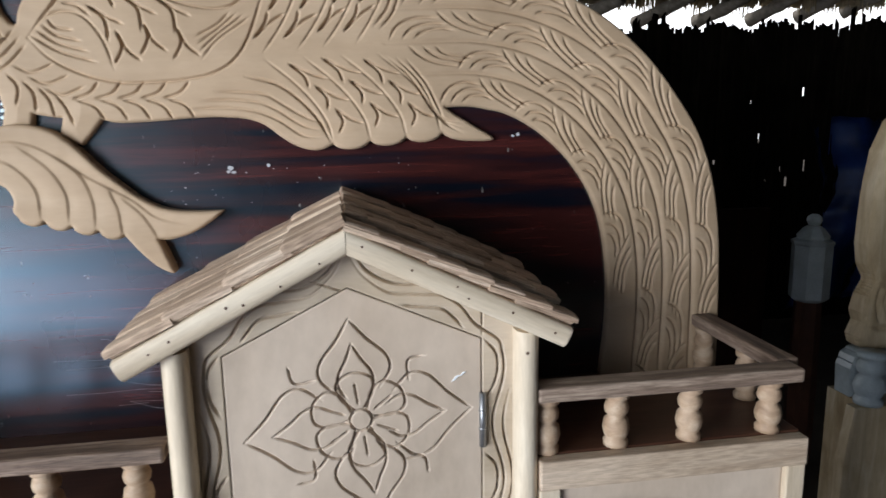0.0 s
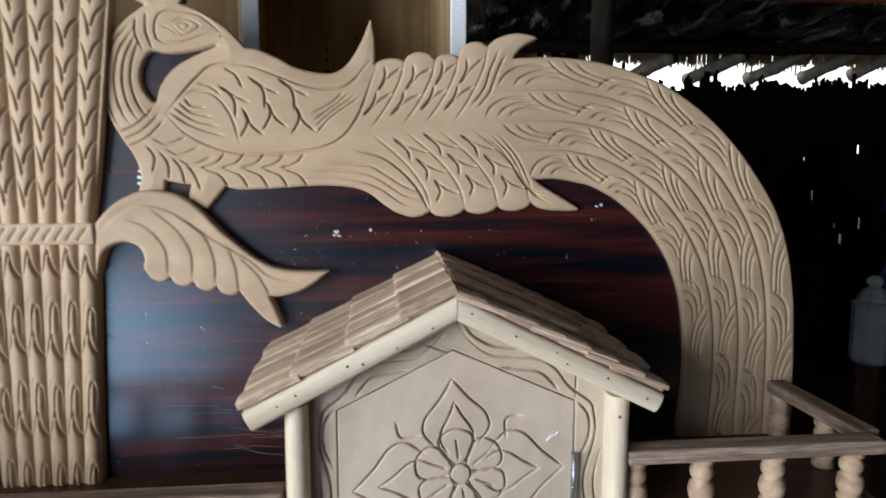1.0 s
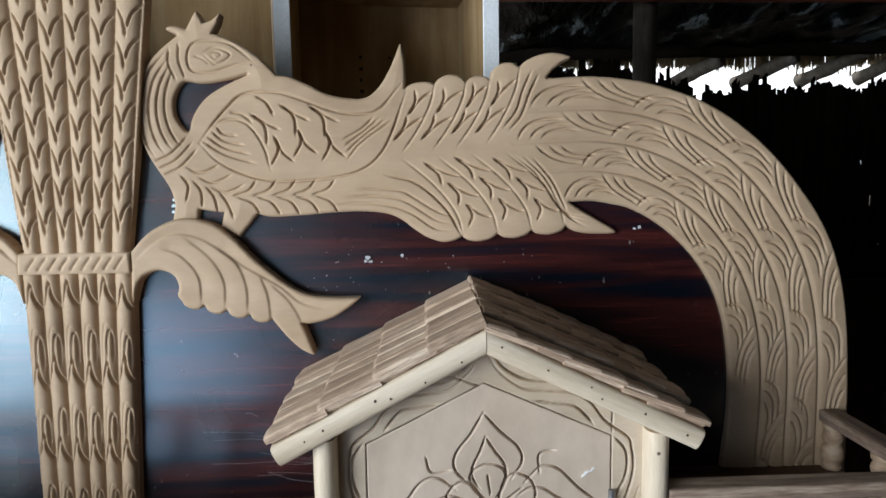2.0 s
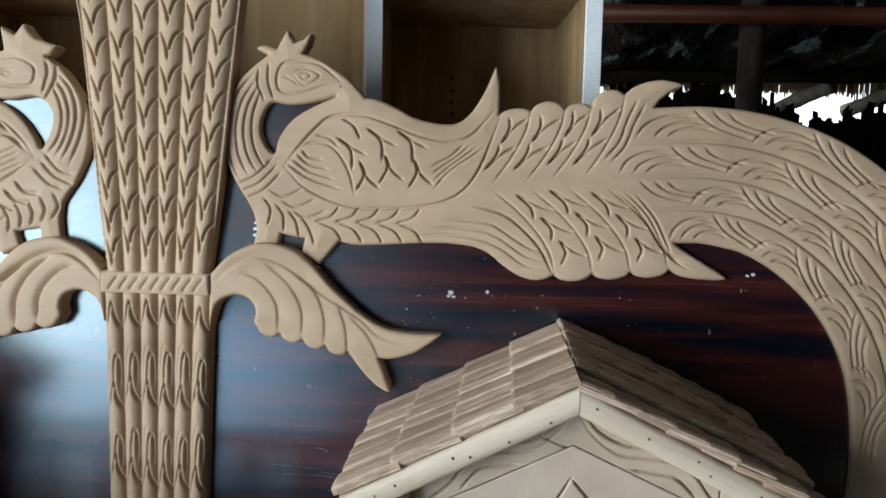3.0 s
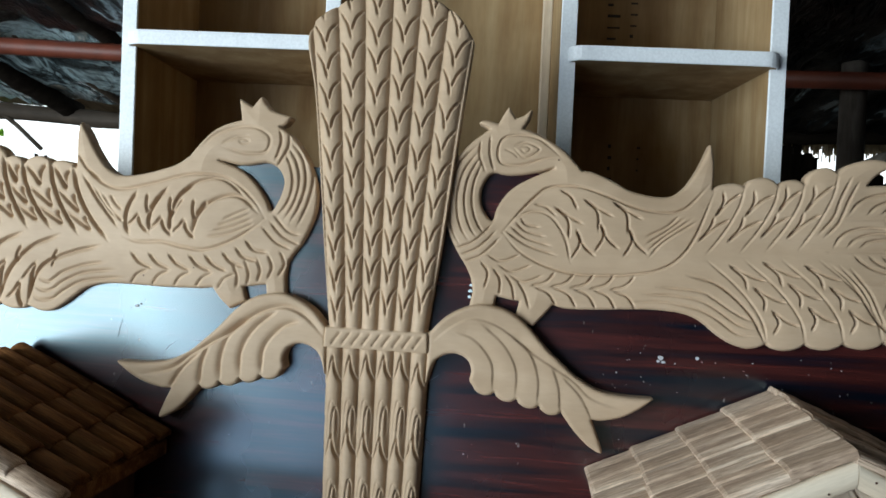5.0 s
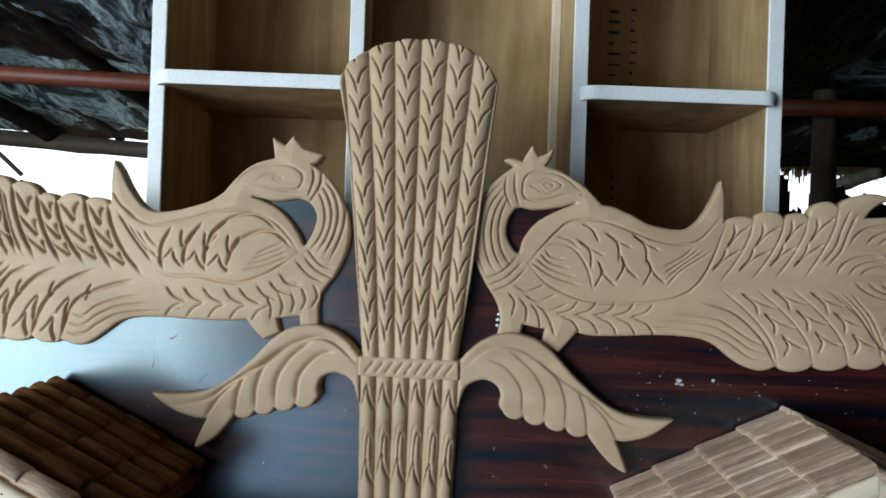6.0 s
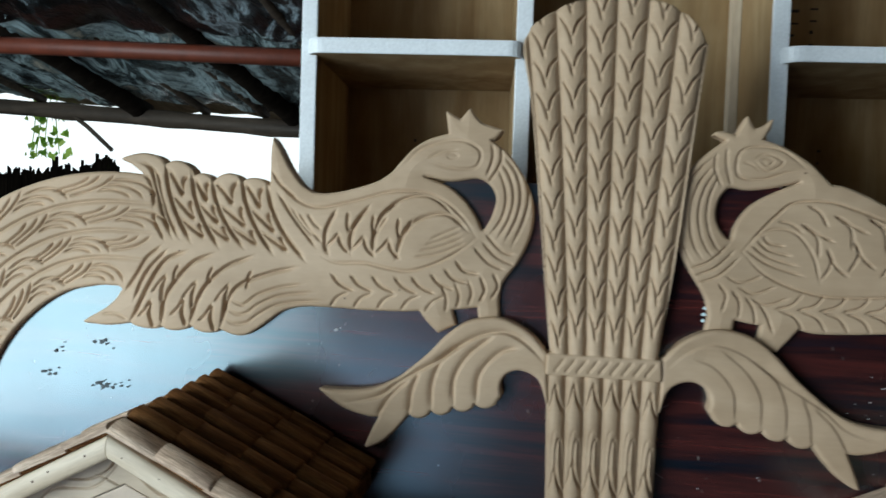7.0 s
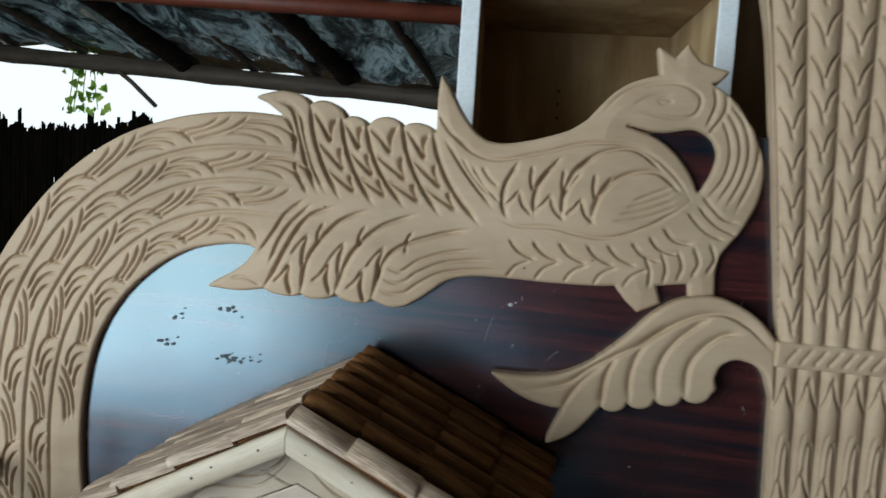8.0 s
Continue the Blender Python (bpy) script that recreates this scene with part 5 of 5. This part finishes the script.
for (_, a), (b, _) in ((UPRIGHTS[0], UPRIGHTS[1]), (UPRIGHTS[2], UPRIGHTS[3])):
    for z in (0.40, 0.83, 1.25, 1.672):
        bm = bmesh.new()
        ring = [(a + 0.0005, 0.260), (a + 0.0005, 0.0)] + [(a + 0.018 - 0.022 * math.cos(t) - 0.004, 0.0 - 0.018 * math.sin(t)) for t in np.linspace(0.1, math.pi / 2, 6)]
        ring += [(b - 0.018 + 0.022 * math.sin(t) + 0.004, 0.0 - 0.018 * math.cos(t)) for t in np.linspace(0, math.pi / 2 - 0.1, 6)] + [(b - 0.0005, 0.0), (b - 0.0005, 0.260)]
        f = bm.faces.new([bm.verts.new((x, y, z)) for x, y in ring])
        r = bmesh.ops.extrude_face_region(bm, geom=[f])
        for v in r["geom"]:
            if isinstance(v, bmesh.types.BMVert):
                v.co.z -= 0.022
        bmesh.ops.recalc_face_normals(bm, faces=bm.faces)
        shelf = part("shelf", turn(bm, CASE), PLY, case, "plywood shelf with a white rounded front edge")
        inner = [Vector((x, y, z)) for x, y in ring[1:-1]]
        bm = bmesh.new()
        rows = []
        for k, p in enumerate(inner):
            q = inner[min(k + 1, len(inner) - 1)] - inner[max(k - 1, 0)]
            n = Vector((q.y, -q.x, 0)).normalized()
            rows.append([bm.verts.new(p + n * o + Vector((0, 0, h))) for o, h in ((0.0, 0.0008), (0.0030, 0.0004), (0.0036, -0.003), (0.0036, -0.0195), (0.0030, -0.0224), (0.0, -0.0228))])
        for u, v in zip(rows, rows[1:]):
            for k in range(6):
                bm.faces.new((u[k], u[(k + 1) % 6], v[(k + 1) % 6], v[k]))
        bm.faces.new(rows[0])
        bm.faces.new(rows[-1][::-1])
        bmesh.ops.recalc_face_normals(bm, faces=bm.faces)
        part("edge_strip", turn(bm, CASE), WHITE, shelf, "white painted edge")

# ---- the shed ----
def sheet(name, corners, nx, ny, rough, seed, mat, label, category, kind="structure", freq=4.6):
    """A crumpled sheet between four corners."""
    a, b, c, d = [Vector(p) for p in corners]
    bm = bmesh.new()
    grid = []
    for i in range(nx + 1):
        row = []
        for j in range(ny + 1):
            u, v = i / nx, j / ny
            p = a.lerp(b, u).lerp(d.lerp(c, u), v)
            q = Vector((p.x * freq, p.y * freq * 0.7, p.z + seed))
            p.z += rough * (noise.noise(q) + 0.5 * abs(noise.noise(q * 2.7)) + 0.25 * noise.noise(q * 6.1))
            row.append(bm.verts.new(p))
        grid.append(row)
    for i in range(nx):
        for j in range(ny):
            bm.faces.new((grid[i][j], grid[i + 1][j], grid[i + 1][j + 1], grid[i][j + 1]))
    ob = part(name, bm, mat, None, "", True)
    return tagged(ob, label, category, "", kind)


def stalk(bm, x0, x1, y0, y1, z0, z1, z2):
    """A flat stalk whose broken top runs from z1 to z2."""
    v = [bm.verts.new(p) for p in ((x0, y0, z0), (x1, y0, z0), (x1, y1, z0), (x0, y1, z0), (x0, y0, z1), (x1, y0, z2), (x1, y1, z2), (x0, y1, z1))]
    for q in ((0, 3, 2, 1), (4, 5, 6, 7), (0, 1, 5, 4), (1, 2, 6, 5), (2, 3, 7, 6), (3, 0, 4, 7)):
        bm.faces.new([v[k] for k in q])


def reed_wall(name, x0, x1, y, top, gaps, seed, label):
    """A wall of upright reeds of uneven height with a few chinks."""
    rnd = random.Random(seed)
    bm = bmesh.new()
    x = x0
    while x < x1:
        w = rnd.uniform(0.005, 0.016)
        t = top(x) + 0.06 * noise.noise(Vector((x * 5, y, seed))) + 0.03 * noise.noise(Vector((x * 21, y, seed))) + rnd.uniform(-0.03, 0.02) + (rnd.uniform(0.02, 0.10) if rnd.random() < 0.12 else 0)
        yy = y + rnd.uniform(-0.006, 0.006)
        runs = [(0, t)]
        if rnd.random() < gaps:
            c = rnd.uniform(0.75, 1.5)
            runs = [(0, c), (c + rnd.uniform(0.015, 0.07), t)]
            w = rnd.uniform(0.018, 0.027)
        for z0, z1 in runs:
            stalk(bm, x, x + w * 1.2 + 0.008, yy, yy + rnd.uniform(0.008, 0.016), z0, z1, z1 + (rnd.uniform(-0.03, 0.03) if z1 == t else 0))
        x += w * 0.98
    return tagged(part(name, bm, REED_SHADE), label, "wall", "", "structure")


ground = tagged(boxed("ground", -60, 60, -60, 60, -0.2, 0.0, SOIL, None, "", 0), "trodden bare earth floor and yard", "ground", "", "structure")
sheet("roof_sheet_left", [(-5.6, 2.60, 2.21), (0.3, 2.60, 1.81), (0.3, 1.50, 1.992), (-5.6, 1.50, 2.354)], 150, 30, 0.05, 1.7, TARP, "crumpled blue-grey plastic sheet along the eave with painted glints", "roof")
# Inner part in black: the fall-off of light is put into the colour.
sheet("roof_sheet_middle", [(-5.6, 1.56, 2.345), (0.3, 1.56, 1.978), (0.3, -4.6, 3.0), (-5.6, -4.6, 3.15)], 150, 130, 0.05, 1.7, TARP_BLACK, "crumpled black plastic sheet under the roof, shade and glints in its colour", "roof")
sheet("roof_sheet_right", [(0.3, 2.70, 1.90), (5.3, 2.76, 1.99), (5.3, -4.6, 3.05), (0.3, -4.6, 3.0)], 130, 150, 0.05, 4.2, TARP_BLACK, "crumpled black plastic sheet under the roof, shade and glints in its colour", "roof")
sheet("roof_thatch_left", [(-5.8, 3.10, 2.27), (0.3, 3.10, 1.83), (0.3, -4.9, 3.15), (-5.8, -4.9, 3.3)], 40, 40, 0.05, 2.2, THATCH, "thatch over the plastic sheet", "roof")
sheet("roof_thatch_right", [(0.3, 3.10, 1.90), (5.5, 3.10, 2.0), (5.5, -4.9, 3.2), (0.3, -4.9, 3.15)], 40, 40, 0.05, 5.2, THATCH, "thatch over the plastic sheet", "roof")


def pole(name, a, b, r, mat, label, category="pole", knots=0, seed=0):
    rnd = random.Random(seed)
    a, b = Vector(a), Vector(b)
    n = max(2, knots * 4)
    path, rad = [], []
    for i in range(n + 1):
        u = i / n
        path.append(a.lerp(b, u) + Vector((0, 0, 0.012 * math.sin(3 * u + seed))))
        rad.append(r * (1.18 if knots and i % 4 == 0 else 1.0) * rnd.uniform(0.97, 1.03))
    return tagged(part(name, tube(path, rad, 10), mat, None, "", True), label, category)


pole("eave_beam", (-5.2, 2.54, 2.090), (0.2, 2.54, 1.742), 0.043, BAMBOO, "dark bamboo eave pole along the open side", knots=9)
pole("eave_beam", (0.4, 2.66, 1.90), (4.9, 2.72, 1.985), 0.036, SOOT, "dark bamboo eave pole above the reed wall", knots=8, seed=2)
pole("cross_pole", (-4.4, 1.60, 2.145), (0.1, 1.60, 1.954), 0.034, RED_POLE, "dull red painted cross pole under the roof")
pole("cross_pole", (0.2, 1.62, 1.974), (4.6, 1.62, 1.906), 0.030, RED_POLE, "dull red painted cross pole under the roof")
for k, x in enumerate((-4.75, -4.30, -3.92, -3.40, -2.97, -2.34, -1.97, -1.63, -1.45, -1.00, -0.55)):
    z = 2.14 - 0.0680 * (x + 5.2)
    stout = k % 3 == 2
    pole("rafter", (x, 2.57, z + (0.015 if stout else 0.035)), (x - 0.10, 1.0, z + 0.36), 0.050 if stout else 0.021, BAMBOO if not stout else SOOT, "sooty thick log rafter" if stout else "smoked bamboo rafter under the plastic sheet", "rafter", 4, k)
for k in range(6):
    x = 2.02 + 0.36 * k + 0.07 * math.sin(7 * k)
    pole("rafter", (x - 0.10, 3.10, 1.775 + 0.02 * k), (x + 0.06, 2.74, 1.90 + 0.02 * k), 0.036, LOG_END, "thick grey log rafter with its end past the eave", "rafter", 2, k + 20)
reed_wall("wall_back", 1.0, 5.2, 2.85, lambda x: 1.765 if x > 2.20 else 1.71 if x > 1.95 else 1.80 if x > 1.77 else 1.70 if x > 1.65 else 1.88, 0.09, 5, "old reed wall with shade put into its tone and small chinks of light")
reed_wall("fence_back", -7.5, -3.15, 3.5, lambda x: 1.72 + 0.05 * math.sin(x * 2), 0.05, 6, "reed fence in the yard with its backlit shade put into the tone")
# Walls out of view, added to enclose the shed and cut stray light.
reed_wall("wall_front", -0.4, 5.2, -4.7, lambda x: 2.9, 0.0, 7, "unseen reed wall added to close the shed")
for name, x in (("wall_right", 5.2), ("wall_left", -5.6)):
    ob = reed_wall(name, -4.7 if x > 0 else -3.4, 2.85 if x > 0 else 0.6, 0, lambda q: 3.1, 0.0, 9, "unseen reed wall added to close the shed")
    ob.matrix_world = Matrix.Translation((x, 0, 0)) @ Matrix.Rotation(math.pi / 2, 4, "Z")


def fringe(name, x0, x1, y, z, drop, seed, label):
    """A hanging row of thatch ends."""
    rnd = random.Random(seed)
    bm = bmesh.new()
    for k in range(int((x1 - x0) * 480)):
        x, yy, w = rnd.uniform(x0, x1), y + rnd.uniform(-0.06, 0.06), rnd.uniform(0.003, 0.009)
        clump = 0.55 + 0.9 * noise.noise(Vector((x * 7, 0, seed))) + 0.5 * noise.noise(Vector((x * 23, 0, seed)))
        low = z - drop * (max(0.1, clump) * rnd.uniform(0.35, 1.1) if k % 3 == 0 else rnd.uniform(0.15, 0.42))
        stalk(bm, x, x + w, yy, yy + 0.004, z + 0.03, low, low + rnd.uniform(-0.01, 0.01))
    bmesh.ops.recalc_face_normals(bm, faces=bm.faces)
    return tagged(part(name, bm, STRAW), label, "thatch", "", "stuff")


fringe("thatch_fringe", 1.0, 5.1, 3.0, 1.925, 0.10, 3, "ragged straw ends hanging from the eave")


# ---- other furniture in the dark part of the shed ----
def far_post():
    """An eight-sided bed post finial in milky wrap on a dark post."""
    p = thing("bed_post", "dark bed post with a milky wrapped eight-sided finial", "bed post", at=(2.16, 1.2, 0))
    part("post", tube([(2.16, 1.2, 0), (2.16, 1.2, 0.30), (2.16, 1.2, 0.615)], [0.05, 0.05, 0.045], 8), BROWN, p)
    prof = [(0.052, 0.0), (0.066, 0.012), (0.066, 0.20), (0.070, 0.206), (0.070, 0.214), (0.052, 0.222), (0.054, 0.232), (0.034, 0.258), (0.022, 0.266)]
    part("finial", lathe(prof, 8, 2.16, 1.2, 0.615), FILM, p, "cloudy pale wrap")
    ball = [(0.012, 0.0), (0.020, 0.006), (0.026, 0.018), (0.024, 0.030), (0.012, 0.040)]
    part("knob", lathe(ball, 10, 2.16, 1.2, 0.881), FILM, p)


far_post()
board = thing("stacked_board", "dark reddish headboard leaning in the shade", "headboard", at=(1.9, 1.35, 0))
# Its near-black tone holds the shade it leans in.
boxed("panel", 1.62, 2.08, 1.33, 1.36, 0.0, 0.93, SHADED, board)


def second_headboard():
    """The near end of another carved headboard: block, pale turned baluster, scroll and tall leaf."""
    q = thing("carved_bed_end", "end of another carved headboard with a pale painted baluster", "headboard", at=(2.1, 0.72, 0))
    foot = np.array([(1.900, 0.0), (1.905, 0.30), (1.925, 0.4545), (2.5, 0.4545), (2.5, 0.0)])
    carving("block", [foot], [], 0.70, 0.04, 0.006, 0.008, None, THATCH_WOOD, q)
    boxed("core", 1.965, 2.5, 0.7005, 0.83, 0.0, 0.4545, THATCH_WOOD, q)
    plate = np.array([(1.965, 0.4555), (1.960, 0.54), (1.972, 0.575), (1.995, 0.592), (2.15, 0.592), (2.15, 0.4555)])
    carving("plate", [plate], [], 0.80, 0.07, 0.004, 0.012, None, FILM, q, "pale blue painted back plate")
    part("baluster", lathe([(r * 2.5, h * 2.30) for r, h in BALUSTER], 16, 1.985, 0.692, 0.4555), FILM, q, "pale blue painted baluster", True)
    leaf = [(1.958, 0.593), (1.937, 0.606), (1.928, 0.633), (1.944, 0.673), (1.934, 0.705), (1.944, 0.751), (1.966, 0.795), (1.942, 0.842), (1.932, 0.902), (1.934, 0.981), (1.940, 1.078), (1.953, 1.163), (1.987, 1.242), (2.05, 1.31), (2.2, 1.36), (2.4, 1.36), (2.4, 0.593)]
    cuts = [cut([(1.985 + 0.022 * k, 0.785 - 0.012 * k), (1.975 + 0.028 * k, 0.73), (1.99 + 0.034 * k, 0.672)], 0.012, 0.010, 0.004) for k in range(5)]
    cuts += [cut([(1.952, 0.672), (2.02, 0.655), (2.2, 0.665)], 0.014, 0.010, 0.006), cut([(1.972, 0.797), (2.05, 0.775), (2.2, 0.80)], 0.014, 0.010, 0.006)]
    carving("carved_leaf", [np.array(leaf) + (0.052, 0)], [(line + (0.045, 0), *rest) for line, *rest in cuts], 0.80, 0.07, 0.004, 0.025, None, THATCH_WOOD, q)


THATCH_WOOD = wood("aged_timber", (0.33, 0.22, 0.11), (0.54, 0.40, 0.23), (0.72, 0.60, 0.42), (6, 6, 1), 5.0, 0.5, 0.35, 0.25)
second_headboard()


def hanging_sheet():
    bm = bmesh.new()
    rows = []
    for i in range(40):
        u = i / 39
        rows.append([bm.verts.new((3.34 + 0.10 * math.sin(4 * v) + 0.05 * noise.noise(Vector((v * 9, 3, 1))) + 1.1 * u, 2.80 + 0.05 * math.sin(17 * u + 2 * v) + 0.03 * noise.noise(Vector((u * 7, v * 3, 0))), 1.16 + 0.16 * u + 0.05 * math.sin(9 * u) + 0.05 * noise.noise(Vector((u * 11, 5, 2))) - 1.10 * v)) for v in np.linspace(0, 1, 24)])
    for a, b in zip(rows, rows[1:]):
        for k in range(23):
            bm.faces.new((a[k], a[k + 1], b[k + 1], b[k]))
    bmesh.ops.solidify(bm, geom=bm.faces[:], thickness=0.004)
    tagged(part("plastic_sheet", bm, BLUE, None, "", True), "blue plastic sheet hung against the reed wall", "tarpaulin")


hanging_sheet()
pole("prop_stick", (-2.80, 2.52, 1.96), (-2.49, 2.50, 1.73), 0.012, BAMBOO, "short stick tied to the eave pole", "stick")
pole("corner_post", (1.330, 1.69, 0.0), (1.330, 1.69, 2.04), 0.044, GREY_POST, "dark timber post of the shed", "post")


def vine():
    """A trailing creeper with lobed leaves by the fence."""
    v = thing("vine", "green creeper hanging above the reed fence", "plant", at=(-3.4, 3.0, 2.2))
    rnd = random.Random(12)
    stems = []
    for k in range(4):
        x = -3.42 + 0.075 * k
        path = [(x + 0.04 * math.sin(3 * t + k), 3.0, 2.35 - 0.6 * t) for t in np.linspace(0, 1, 9)]
        stems.append(path)
        part("stem", tube(path, 0.003, 6), LEAF, v)
    leaf = bmesh.new()
    ring = [(0, 0), (0.018, 0.010), (0.030, 0.002), (0.026, 0.022), (0.016, 0.036), (0, 0.058), (-0.016, 0.036), (-0.026, 0.022), (-0.030, 0.002), (-0.018, 0.010)]
    f = leaf.faces.new([leaf.verts.new((x, 0.15 * abs(x), -z)) for x, z in ring])
    bmesh.ops.solidify(leaf, geom=[f], thickness=0.0008)
    me = bpy.data.meshes.new("leaf")
    leaf.to_mesh(me)
    leaf.free()
    me.materials.append(LEAF)
    for k in range(110):
        p = Vector(rnd.choice(rnd.choice(stems)))
        ob = new("leaf", me)
        ob.parent = v
        s = rnd.uniform(0.5, 1.15)
        ob.matrix_basis = Matrix.Translation(p - Vector((-3.4, 3.0, 2.2)) + Vector((rnd.uniform(-0.05, 0.05), rnd.uniform(-0.03, 0.03), 0))) @ pose(0, 0, 0, rnd.uniform(-60, 60), rnd.uniform(-150, 150), rnd.uniform(-70, 70)) @ Matrix.Diagonal((s, s, s, 1))


vine()

# printed marks on the bookcase's back, too worn to read
_p = random.Random(5)
for s, z, n, high in ((0.835, 1.895, 7, 0.026), (0.880, 1.900, 9, 0.016), (0.848, 1.55, 4, 0.010), (0.905, 1.55, 3, 0.007), (0.15, 1.55, 3, 0.008)):
    for k in range(n):
        w = high * _p.uniform(0.4, 1.0)
        case_box("print_mark", s, s + w, 0.2618, 0.2630, z - 0.022 * k, z - 0.022 * k + _p.uniform(0.003, 0.007), INK, "worn printed stroke", case, 0)


def far_haze():
    """Bright hazy daylight far beyond the yard."""
    m, nt, bs = material("hazy_sky", 1.0)
    bs.inputs["Base Color"].default_value = (0.8, 0.8, 0.8, 1)
    bs.inputs["Emission Color"].default_value = (0.95, 0.98, 1.0, 1)
    bs.inputs["Emission Strength"].default_value = 1.2
    bm = bmesh.new()
    pts = [(38 * math.sin(t), 38 * math.cos(t)) for t in np.linspace(-1.1, 1.1, 15)]
    low, high = [bm.verts.new((x, y, 0.0)) for x, y in pts], [bm.verts.new((x, y, 12.0)) for x, y in pts]
    for k in range(14):
        bm.faces.new((low[k], low[k + 1], high[k + 1], high[k]))
    tagged(part("backdrop", bm, m), "white hazy daylight beyond the yard", "sky", "", "structure")


far_haze()
